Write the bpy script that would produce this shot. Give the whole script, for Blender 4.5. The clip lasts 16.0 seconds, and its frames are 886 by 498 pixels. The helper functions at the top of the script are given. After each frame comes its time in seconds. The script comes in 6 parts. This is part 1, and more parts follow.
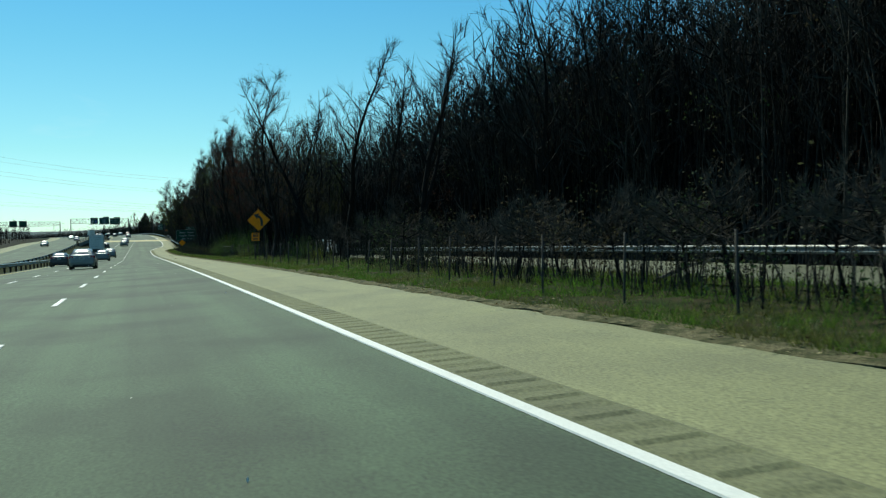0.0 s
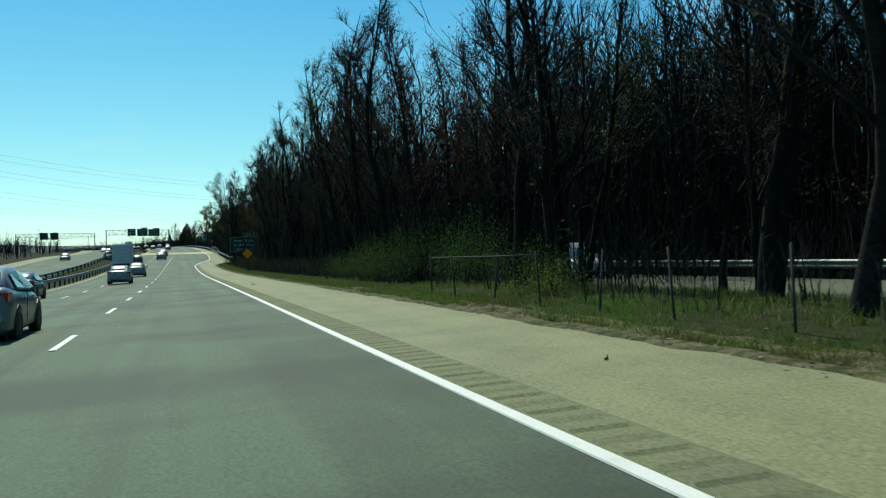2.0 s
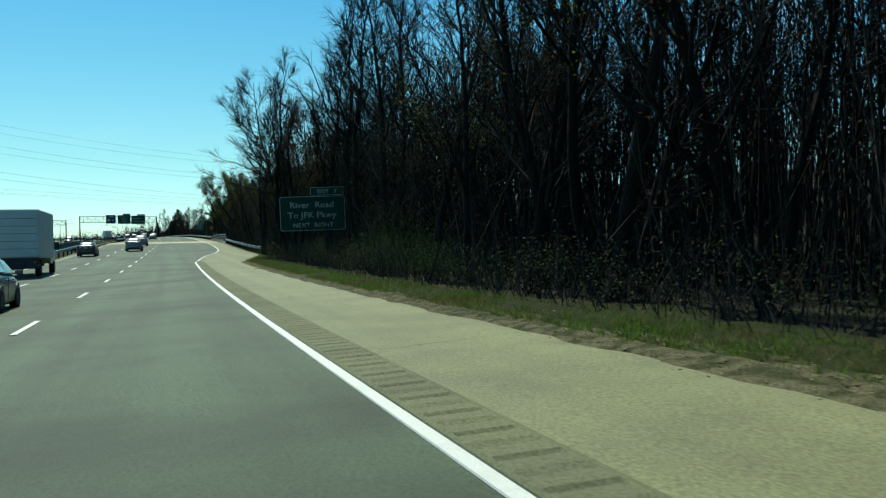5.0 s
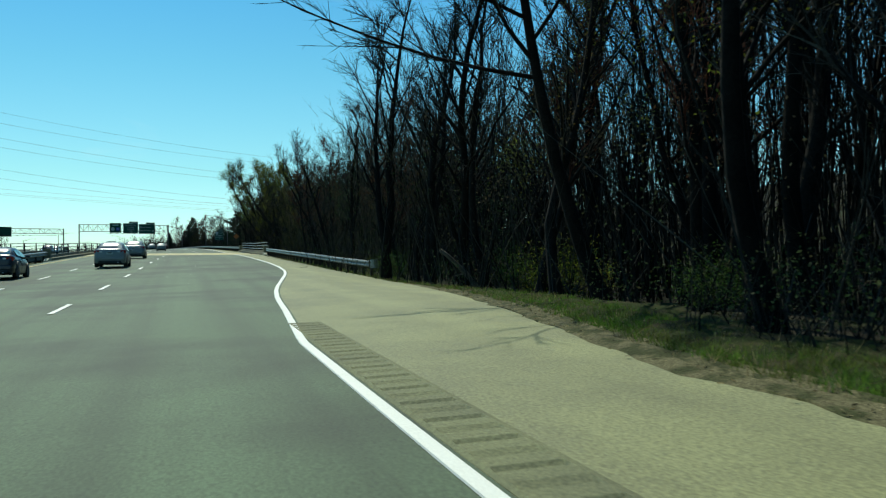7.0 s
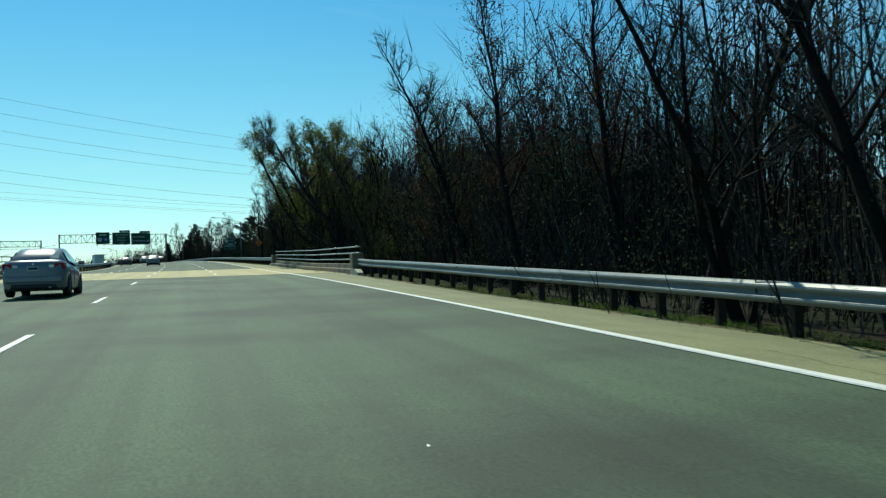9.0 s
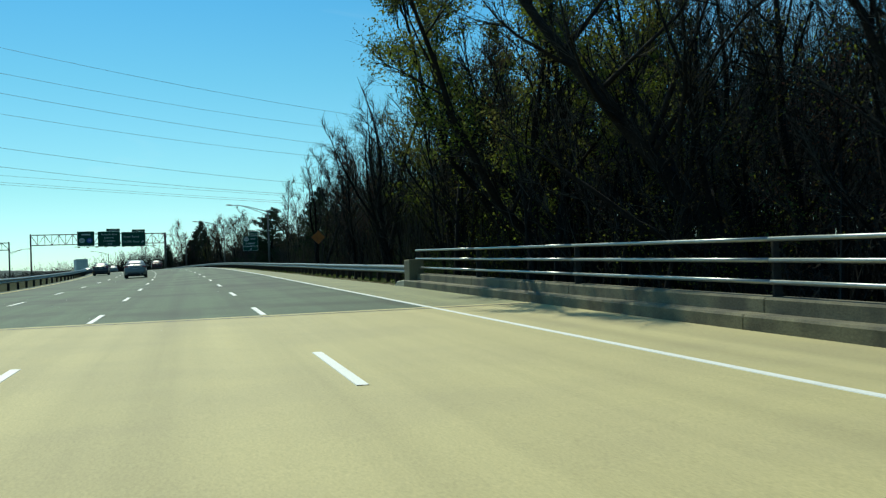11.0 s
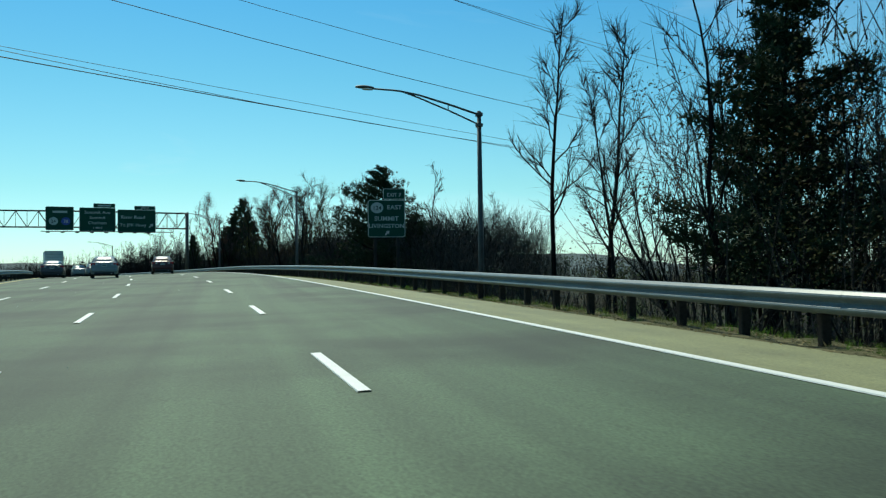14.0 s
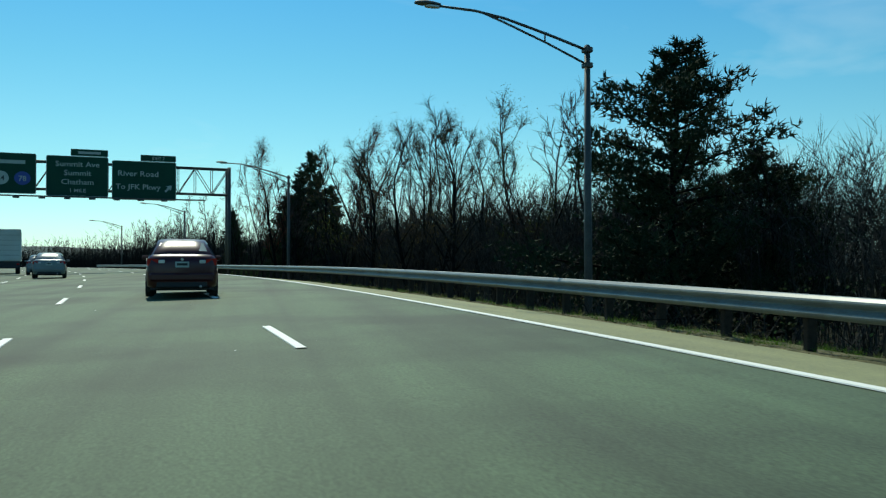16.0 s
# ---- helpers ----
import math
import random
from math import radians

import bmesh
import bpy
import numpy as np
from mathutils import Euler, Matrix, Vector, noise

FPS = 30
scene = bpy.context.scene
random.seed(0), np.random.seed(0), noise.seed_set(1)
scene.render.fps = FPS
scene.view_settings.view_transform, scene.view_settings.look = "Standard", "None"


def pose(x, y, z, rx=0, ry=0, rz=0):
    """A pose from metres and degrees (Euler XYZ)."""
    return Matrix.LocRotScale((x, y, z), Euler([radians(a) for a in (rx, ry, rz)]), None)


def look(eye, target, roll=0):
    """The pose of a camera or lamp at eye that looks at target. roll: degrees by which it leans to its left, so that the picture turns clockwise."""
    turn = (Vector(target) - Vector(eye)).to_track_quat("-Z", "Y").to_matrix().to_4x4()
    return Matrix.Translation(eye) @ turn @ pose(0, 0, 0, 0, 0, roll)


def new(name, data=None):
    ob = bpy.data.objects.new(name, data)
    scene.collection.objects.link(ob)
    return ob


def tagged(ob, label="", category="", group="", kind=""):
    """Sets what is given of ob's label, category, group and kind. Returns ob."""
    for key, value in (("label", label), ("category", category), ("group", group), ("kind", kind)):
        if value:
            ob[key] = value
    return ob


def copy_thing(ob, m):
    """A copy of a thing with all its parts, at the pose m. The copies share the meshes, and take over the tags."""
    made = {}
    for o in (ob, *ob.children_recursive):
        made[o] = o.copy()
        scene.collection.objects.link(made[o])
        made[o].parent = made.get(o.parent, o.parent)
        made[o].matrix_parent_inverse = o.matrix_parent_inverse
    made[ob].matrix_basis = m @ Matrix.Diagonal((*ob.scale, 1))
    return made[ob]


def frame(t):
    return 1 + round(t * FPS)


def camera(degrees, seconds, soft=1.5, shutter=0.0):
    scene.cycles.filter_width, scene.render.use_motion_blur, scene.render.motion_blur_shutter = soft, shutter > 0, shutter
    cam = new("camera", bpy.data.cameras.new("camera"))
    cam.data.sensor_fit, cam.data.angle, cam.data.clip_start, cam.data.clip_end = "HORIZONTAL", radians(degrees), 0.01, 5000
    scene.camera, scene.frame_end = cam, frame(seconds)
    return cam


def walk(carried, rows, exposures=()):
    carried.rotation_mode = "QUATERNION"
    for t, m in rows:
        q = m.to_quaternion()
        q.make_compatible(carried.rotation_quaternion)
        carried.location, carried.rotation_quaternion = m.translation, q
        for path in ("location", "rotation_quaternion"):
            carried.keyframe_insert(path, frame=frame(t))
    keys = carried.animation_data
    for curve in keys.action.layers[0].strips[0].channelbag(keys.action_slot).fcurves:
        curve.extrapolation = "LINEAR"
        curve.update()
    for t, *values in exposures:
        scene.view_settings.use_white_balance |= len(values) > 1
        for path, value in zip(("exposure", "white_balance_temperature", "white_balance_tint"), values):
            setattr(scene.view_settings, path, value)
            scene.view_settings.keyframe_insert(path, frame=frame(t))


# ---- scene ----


# ---- the road's course: curvature, grade and cross slope every 60 m ----
KNOT = [-60 + 60 * i for i in range(15)]
CURV = [-0.021, -0.021, -0.055, 0.144, -0.287, -0.053, 0.407, 0.18, 1.367, 1.389, 1.286, 1.205, 1.146, 1.107, 1.087]
GRADE = [0.384, 0.445, -0.13, -0.149, 1.709, 3.475, 2.499, 2.754, 2.908, 0.804, 0.549, 0.381, 0.274, 0.211, 0.182]
BANK = [3.798, 4.22, 4.684, 5.26, 4.288, 2.345, -0.55, 2.303, 2.802, 2.807, 2.063, 1.547, 1.204, 0.994, 0.895]
STN = np.arange(-60, 901, 2.0)
_k = np.interp(STN, KNOT, CURV) * 1e-3
_th = np.cumsum(_k) * 2
_i0 = int(np.searchsorted(STN, 0))
_th -= _th[_i0]
_x, _y = np.cumsum(-np.sin(_th)) * 2, np.cumsum(np.cos(_th)) * 2
_z = np.cumsum(np.interp(STN, KNOT, GRADE) * 0.01) * 2
_x, _y, _z = _x - _x[_i0], _y - _y[_i0], _z - _z[_i0]


def heading(s):
    return float(np.interp(s, STN, _th))


def road_z(s, d):
    return np.interp(s, STN, _z) + np.interp(s, KNOT, BANK) * 0.01 * np.clip(d, -12, 9)


def at(s, d, h=0.0):
    """The world place at station s along the road, d metres to the right of the lane's middle, h over the surface."""
    a = np.interp(s, STN, _th)
    over = np.where(np.asarray(s) < -60, np.asarray(s) + 60, 0.0)
    return np.stack(np.broadcast_arrays(np.interp(s, STN, _x) + d * np.cos(a), np.interp(s, STN, _y) + over + d * np.sin(a), road_z(s, d) + h), -1)


def place(s, d, h=0.0, turn=0.0):
    """Upright pose at a station, local y along the road, x to the right."""
    p = at(s, d, h)
    return pose(p[0], p[1], p[2], 0, 0, math.degrees(heading(s)) + turn)


def aim(x, y, z, yaw, pitch, roll):
    a, b = radians(yaw), radians(pitch)
    way = Vector((math.sin(a) * math.cos(b), math.cos(a) * math.cos(b), math.sin(b)))
    eye = Vector((x, y, z))
    return look(eye, eye + way * 10, roll)


# ---- camera ----
cam = camera(50.7, 16.0, soft=1.25, shutter=0.04)
walk(cam, [
    (0.0, aim(-0.02, -0.22, 1.25, 18.17, -0.38, -1.24)),
    (0.5, aim(-0.01, 13.00, 1.30, 17.84, -0.08, 0.01)),
    (0.7, aim(-0.00, 18.16, 1.31, 17.33, 0.02, 0.08)),
    (1.0, aim(0.05, 26.63, 1.33, 16.68, 0.20, -0.03)),
    (1.5, aim(0.04, 38.54, 1.35, 15.59, 0.72, -1.11)),
    (2.0, aim(0.22, 52.03, 1.35, 15.87, 0.47, -1.42)),
    (2.5, aim(0.42, 65.14, 1.35, 17.60, -0.33, -0.67)),
    (3.0, aim(0.62, 78.31, 1.34, 16.33, -0.30, -1.69)),
    (3.5, aim(0.74, 91.42, 1.32, 15.78, -0.12, -1.99)),
    (6.0, aim(1.10, 157.75, 1.48, 16.50, 0.41, -0.59)),
    (6.5, aim(1.14, 170.99, 1.64, 14.74, 0.89, -1.22)),
    (7.0, aim(1.22, 184.72, 1.87, 15.60, 1.16, -0.64)),
    (7.5, aim(1.41, 198.12, 2.14, 16.32, 0.86, -0.44)),
    (8.0, aim(1.38, 211.67, 2.47, 14.45, 1.65, -1.21)),
    (8.2, aim(1.40, 216.89, 2.61, 14.32, 1.74, -1.56)),
    (10.3, aim(1.69, 274.57, 4.41, 17.18, 1.21, -2.00)),
    (10.5, aim(1.70, 280.18, 4.57, 16.47, 1.72, -2.07)),
    (11.0, aim(1.66, 292.91, 4.91, 15.27, 1.65, -2.36)),
    (11.5, aim(1.73, 307.80, 5.29, 17.73, 1.14, -1.79)),
    (12.0, aim(1.72, 320.98, 5.63, 15.75, 1.16, -1.85)),
    (12.5, aim(1.65, 335.36, 6.01, 16.24, 1.21, -1.36)),
    (13.0, aim(1.49, 349.71, 6.40, 16.29, 1.33, -0.77)),
    (13.5, aim(1.30, 364.12, 6.80, 15.36, 1.63, -0.02)),
    (14.0, aim(1.06, 377.07, 7.16, 13.54, 1.92, -0.81)),
    (14.5, aim(0.63, 391.48, 7.56, 13.43, 1.68, -0.24)),
    (15.0, aim(0.00, 406.19, 7.98, 13.11, 1.62, 0.01)),
    (15.2, aim(-0.30, 411.88, 8.14, 12.97, 1.64, 0.13)),
    (15.5, aim(-0.80, 419.91, 8.38, 12.75, 1.45, 0.14)),
    (16.0, aim(-1.94, 434.54, 8.76, 12.01, 1.19, -0.10)),
])

# ---- world and sun ----
SUN_RIGHT, SUN_UP = -7.0, 50.0
world = bpy.data.worlds.new("world")
scene.world = world
world.use_nodes = True
wn, wl = world.node_tree.nodes, world.node_tree.links
sky = wn.new("ShaderNodeTexSky")
sky.sky_type, sky.sun_disc = "NISHITA", False
sky.sun_elevation, sky.sun_rotation = radians(SUN_UP), radians(SUN_RIGHT)
sky.air_density, sky.dust_density, sky.ozone_density = 1.0, 0.5, 1.6
bg = wn["Background"]
bg.inputs["Strength"].default_value = 0.1
# the sky's cyan cast: deeper blue above, pale cyan at the horizon, with faint high cloud
where, parts, tone = wn.new("ShaderNodeTexCoord"), wn.new("ShaderNodeSeparateXYZ"), wn.new("ShaderNodeValToRGB")
wl.new(where.outputs["Generated"], parts.inputs[0])
wl.new(parts.outputs["Z"], tone.inputs["Fac"])
tone.color_ramp.elements[0].position, tone.color_ramp.elements[1].position = 0.0, 0.36
tone.color_ramp.elements[0].color, tone.color_ramp.elements[1].color = (0.84, 1.24, 1.40, 1), (0.19, 0.84, 1.10, 1)
mid = tone.color_ramp.elements.new(0.21)
mid.color = (0.38, 0.97, 1.02, 1)
haze = tone.color_ramp.elements.new(0.10)
haze.color = (0.56, 1.05, 1.03, 1)
mul = wn.new("ShaderNodeVectorMath")
mul.operation = "MULTIPLY"
wl.new(sky.outputs[0], mul.inputs[0])
wl.new(tone.outputs["Color"], mul.inputs[1])
stretch, wisp, veil, mixer = wn.new("ShaderNodeMapping"), wn.new("ShaderNodeTexNoise"), wn.new("ShaderNodeMapRange"), wn.new("ShaderNodeMix")
stretch.inputs["Scale"].default_value = (2.2, 2.2, 9.0)
stretch.inputs["Rotation"].default_value = (0.25, 0.2, 0.3)
wisp.inputs["Scale"].default_value, wisp.inputs["Detail"].default_value, wisp.inputs["Distortion"].default_value = 1.6, 5.0, 0.6
veil.inputs["From Min"].default_value, veil.inputs["From Max"].default_value = 0.56, 0.80
veil.inputs["To Max"].default_value = 0.28
mixer.data_type = "RGBA"
wl.new(where.outputs["Generated"], stretch.inputs["Vector"])
wl.new(stretch.outputs["Vector"], wisp.inputs["Vector"])
wl.new(wisp.outputs["Fac"], veil.inputs["Value"])
wl.new(veil.outputs["Result"], mixer.inputs["Factor"])
wl.new(mul.outputs["Vector"], mixer.inputs["A"])
mixer.inputs["B"].default_value = (7.5, 9.5, 9.8, 1)
wl.new(mixer.outputs["Result"], bg.inputs[0])
sun = new("sun", bpy.data.lights.new("sun", "SUN"))
sun.data.energy, sun.data.angle, sun.data.color = 4.2, radians(0.5), (0.95, 0.98, 0.77)
sa, se = radians(SUN_RIGHT), radians(SUN_UP)
sun.matrix_world = look((0, 0, 60), (-math.sin(sa) * math.cos(se) * 10, -math.cos(sa) * math.cos(se) * 10, 60 - math.sin(se) * 10))
scene.view_settings.exposure = 0.0


# ---- materials ----
def material(name, base, rough=0.8, metal=0.0, scale=6.0, vary=0.25, fine=60.0, bump=0.3, dist=0.01, second=None, mix=(0.45, 0.65), per=0.0, spec=0.5, tracks=0.0, island=0.0):
    """A surface with large stains and fine grain; second: the stains' colour; per: spread of brightness from piece to piece."""
    m = bpy.data.materials.new(name)
    m.use_nodes = True
    n, l = m.node_tree.nodes, m.node_tree.links
    b = n["Principled BSDF"]
    b.inputs["Roughness"].default_value, b.inputs["Metallic"].default_value = rough, metal
    b.inputs["Specular IOR Level"].default_value = spec
    co = n.new("ShaderNodeTexCoord")
    big, small = n.new("ShaderNodeTexNoise"), n.new("ShaderNodeTexNoise")
    big.inputs["Scale"].default_value, big.inputs["Detail"].default_value = scale, 4.0
    small.inputs["Scale"].default_value, small.inputs["Detail"].default_value = fine, 3.0
    for t in (big, small):
        l.new(co.outputs["Object"], t.inputs["Vector"])
    ramp = n.new("ShaderNodeValToRGB")
    two = second or tuple(c * (1 - vary) for c in base)
    ramp.color_ramp.elements[0].position, ramp.color_ramp.elements[1].position = mix
    ramp.color_ramp.elements[0].color, ramp.color_ramp.elements[1].color = (*base, 1), (*two, 1)
    l.new(big.outputs["Fac"], ramp.inputs["Fac"])
    grain = n.new("ShaderNodeMapRange")
    grain.inputs["From Min"].default_value, grain.inputs["From Max"].default_value = 0.3, 0.7
    grain.inputs["To Min"].default_value, grain.inputs["To Max"].default_value = 1 - vary * 0.8, 1 + vary * 0.8
    l.new(small.outputs["Fac"], grain.inputs["Value"])
    mul = n.new("ShaderNodeVectorMath")
    mul.operation = "SCALE"
    l.new(ramp.outputs["Color"], mul.inputs[0])
    l.new(grain.outputs["Result"], mul.inputs["Scale"])
    last = mul.outputs["Vector"]
    if per:
        info, rng, sc = n.new("ShaderNodeObjectInfo"), n.new("ShaderNodeMapRange"), n.new("ShaderNodeVectorMath")
        rng.inputs["To Min"].default_value, rng.inputs["To Max"].default_value = 1 - per, 1 + per
        sc.operation = "SCALE"
        l.new(info.outputs["Random"], rng.inputs["Value"])
        l.new(last, sc.inputs[0])
        l.new(rng.outputs["Result"], sc.inputs["Scale"])
        last = sc.outputs["Vector"]
    if island:
        loose, rng, sc = n.new("ShaderNodeNewGeometry"), n.new("ShaderNodeMapRange"), n.new("ShaderNodeVectorMath")
        rng.inputs["To Min"].default_value, rng.inputs["To Max"].default_value = 1 - island, 1 + island
        sc.operation = "SCALE"
        l.new(loose.outputs["Random Per Island"], rng.inputs["Value"])
        l.new(last, sc.inputs[0])
        l.new(rng.outputs["Result"], sc.inputs["Scale"])
        last = sc.outputs["Vector"]
    if tracks:
        lane, long, rng = n.new("ShaderNodeMapping"), n.new("ShaderNodeTexNoise"), n.new("ShaderNodeMapRange")
        lane.inputs["Scale"].default_value = (0.9, 0.012, 0.2)
        long.inputs["Scale"].default_value, long.inputs["Detail"].default_value = 1.3, 5.0
        rng.inputs["From Min"].default_value, rng.inputs["From Max"].default_value = 0.3, 0.7
        rng.inputs["To Min"].default_value, rng.inputs["To Max"].default_value = 1 - tracks, 1 + tracks
        sc = n.new("ShaderNodeVectorMath")
        sc.operation = "SCALE"
        l.new(co.outputs["Object"], lane.inputs["Vector"])
        l.new(lane.outputs["Vector"], long.inputs["Vector"])
        l.new(long.outputs["Fac"], rng.inputs["Value"])
        l.new(last, sc.inputs[0])
        l.new(rng.outputs["Result"], sc.inputs["Scale"])
        last = sc.outputs["Vector"]
    l.new(last, b.inputs["Base Color"])
    if bump:
        bp = n.new("ShaderNodeBump")
        bp.inputs["Strength"].default_value, bp.inputs["Distance"].default_value = bump, dist
        l.new(small.outputs["Fac"], bp.inputs["Height"])
        l.new(bp.outputs["Normal"], b.inputs["Normal"])
    return m


ASPHALT = material("asphalt", (0.052, 0.089, 0.043), 0.80, 0, 0.25, 0.55, 38, 0.18, 0.004, tracks=0.36, spec=0.42)
SHOULDER = material("weathered_shoulder", (0.205, 0.21, 0.092), 0.8, 0, 0.7, 0.5, 36, 0.14, 0.004, second=(0.155, 0.158, 0.073), mix=(0.40, 0.72), tracks=0.14)
MILLED = material("milled_asphalt", (0.16, 0.166, 0.078), 0.9, 0, 0.6, 0.45, 36, 0.6, 0.01, second=(0.125, 0.13, 0.064))
DECK = material("bridge_concrete", (0.42, 0.36, 0.165), 0.8, 0, 0.4, 0.2, 50, 0.3, 0.005, second=(0.38, 0.325, 0.155), tracks=0.16)
CONCRETE = material("old_concrete", (0.16, 0.145, 0.085), 0.9, 0, 1.2, 0.35, 30, 0.4, 0.01, second=(0.075, 0.07, 0.045))
PALE_CONCRETE = material("pale_concrete", (0.42, 0.40, 0.30), 0.9, 0, 1.6, 0.25, 30, 0.3, 0.01, second=(0.30, 0.28, 0.20))
SIDE_ROAD = material("side_road_asphalt", (0.085, 0.095, 0.05), 0.85, 0, 0.5, 0.3, 40, 0.3, 0.008)
BLACK_STEEL = material("rusted_dark_steel", (0.03, 0.03, 0.027), 0.8, 0.0, 2.0, 0.3, 25, 0.1, 0.002, spec=0.2)
PAINT_W = material("road_paint_white", (0.74, 0.74, 0.68), 0.6, 0, 3.0, 0.12, 50, 0.2, 0.004, mix=(0.55, 0.75))
PAINT_Y = material("road_paint_yellow", (0.62, 0.46, 0.10), 0.6, 0, 3.0, 0.15, 50, 0.2, 0.004)
TAR_SHADOW = material("tar", (0.040, 0.064, 0.034), 0.95, 0, 3.0, 0.2, 40, 0.2, 0.004)
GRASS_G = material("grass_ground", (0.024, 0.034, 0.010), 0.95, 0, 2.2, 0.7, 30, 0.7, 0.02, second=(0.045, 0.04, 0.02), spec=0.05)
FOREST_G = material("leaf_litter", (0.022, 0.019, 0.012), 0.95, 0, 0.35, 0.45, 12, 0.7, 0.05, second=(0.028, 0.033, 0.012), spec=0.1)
DIRT = material("verge_dirt", (0.125, 0.112, 0.06), 0.95, 0, 3.5, 0.75, 42, 0.6, 0.02, second=(0.045, 0.05, 0.02), mix=(0.42, 0.60), spec=0.1)
STRAW = material("dry_straw", (0.26, 0.22, 0.12), 0.9, 0, 1.2, 0.4, 18, 0, island=0.55, spec=0.1)
BLADE = material("grass_blade", (0.072, 0.15, 0.02), 0.7, 0, 0.6, 0.35, 8, 0, second=(0.095, 0.105, 0.03), island=0.55, spec=0.1)
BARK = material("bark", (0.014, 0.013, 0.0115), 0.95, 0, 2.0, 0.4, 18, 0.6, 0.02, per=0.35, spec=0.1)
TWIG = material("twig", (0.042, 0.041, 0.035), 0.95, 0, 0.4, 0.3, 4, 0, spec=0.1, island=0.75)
TWIG_RED = material("budding_twig", (0.10, 0.032, 0.02), 0.95, 0, 0.4, 0.3, 4, 0, per=0.2, spec=0.1)
VINE = material("grey_vine", (0.075, 0.066, 0.052), 0.95, 0, 0.8, 0.5, 6, 0, per=0.3, spec=0.1)
PALE_BARK = material("pale_bark", (0.13, 0.115, 0.09), 0.9, 0, 2.0, 0.35, 14, 0.5, 0.02, per=0.2, spec=0.1)
LEAF = material("young_leaf", (0.10, 0.13, 0.018), 0.7, 0, 0.5, 0.3, 5, 0, second=(0.12, 0.115, 0.03), per=0.2, spec=0.1, island=0.5)
BUD = material("red_brown_bud", (0.075, 0.032, 0.022), 0.8, 0, 0.5, 0.35, 5, 0, second=(0.09, 0.055, 0.025), per=0.25, spec=0.1)
OCHRE = material("ochre_catkin", (0.10, 0.075, 0.025), 0.8, 0, 0.5, 0.35, 5, 0, second=(0.07, 0.07, 0.02), per=0.25, spec=0.1)
# low leaf colour that carries the wood's inner shade
DIM_LEAF = material("understorey_leaf", (0.036, 0.066, 0.024), 0.8, 0, 0.16, 0.5, 1.5, 0, second=(0.075, 0.06, 0.035), mix=(0.40, 0.60), spec=0.1, island=0.7)
LEAF_G = material("green_leaf", (0.045, 0.095, 0.018), 0.7, 0, 0.5, 0.35, 5, 0, second=(0.055, 0.08, 0.02), per=0.2, spec=0.1, island=0.6)
NEEDLE = material("pine_needle", (0.016, 0.034, 0.016), 0.75, 0, 0.5, 0.35, 6, 0, second=(0.03, 0.045, 0.018), per=0.15, spec=0.1)
STEEL = material("galvanised_steel", (0.30, 0.32, 0.31), 0.36, 0.85, 3.0, 0.18, 30, 0.1, 0.002)
RAIL_STEEL = material("weathered_rail_steel", (0.17, 0.19, 0.18), 0.42, 0.0, 1.5, 0.18, 25, 0.1, 0.002, second=(0.13, 0.145, 0.14), spec=0.5)
DARK_STEEL = material("dark_steel", (0.085, 0.09, 0.085), 0.6, 0.5, 2.0, 0.25, 25, 0.1, 0.002)
FENCE_STEEL = material("dull_fence_steel", (0.035, 0.036, 0.03), 0.8, 0.0, 2.0, 0.3, 25, 0.1, 0.002, spec=0.3)
POST_WOOD = material("post_wood", (0.035, 0.03, 0.024), 0.95, 0, 3.0, 0.35, 25, 0.5, 0.01, spec=0.1)
SIGN_BACK = material("sign_metal", (0.30, 0.31, 0.30), 0.5, 0.7, 3.0, 0.15, 20, 0.05, 0.002)
SIGN_G = material("green_sign_sheeting", (0.007, 0.06, 0.038), 0.6, 0, 0.7, 0.15, 30, 0.03, 0.002, spec=0.15)
SIGN_W = material("white_sign_sheeting", (0.38, 0.43, 0.39), 0.5, 0, 2.0, 0.10, 30, 0)
# the yellow sheeting again, with backlit shade put into a darker colour
SIGN_SHADED = material("faded_orange_sheeting", (0.34, 0.10, 0.008), 0.7, 0, 1.5, 0.3, 30, 0.03, 0.002)
SIGN_Y = material("yellow_sign_sheeting", (0.85, 0.26, 0.006), 0.6, 0, 1.5, 0.12, 30, 0.03, 0.002, spec=0.15)
SIGN_K = material("black_sign_film", (0.012, 0.012, 0.012), 0.5, 0, 2.0, 0.1, 30, 0)
SIGN_BLUE = material("blue_sign_film", (0.02, 0.06, 0.30), 0.5, 0, 2.0, 0.1, 30, 0)
RUBBER = material("tyre_rubber", (0.018, 0.018, 0.018), 0.85, 0, 5, 0.2, 40, 0.2, 0.003)
PLASTIC = material("black_trim", (0.02, 0.02, 0.022), 0.6, 0, 5, 0.15, 40, 0)
RED_LAMP = material("red_lamp", (0.42, 0.012, 0.012), 0.15, 0, 5, 0.1, 40, 0)
CLEAR_LAMP = material("clear_lamp", (0.62, 0.60, 0.55), 0.15, 0.2, 5, 0.1, 40, 0)
ALLOY = material("alloy", (0.45, 0.45, 0.45), 0.3, 0.9, 5, 0.1, 40, 0)
BOX_WHITE = material("truck_box_paint", (0.55, 0.58, 0.56), 0.5, 0, 1.0, 0.1, 20, 0)

PALE_WALL = material("house_wall", (0.13, 0.12, 0.10), 0.9, 0, 1.0, 0.15, 20, 0.2)
# blue-grey instead of woodland brown: the haze is painted in
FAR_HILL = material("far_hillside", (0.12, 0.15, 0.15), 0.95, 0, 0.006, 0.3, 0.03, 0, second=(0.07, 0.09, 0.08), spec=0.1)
ROOF = material("roof_shingle", (0.11, 0.075, 0.055), 0.9, 0, 1.0, 0.25, 15, 0.4)


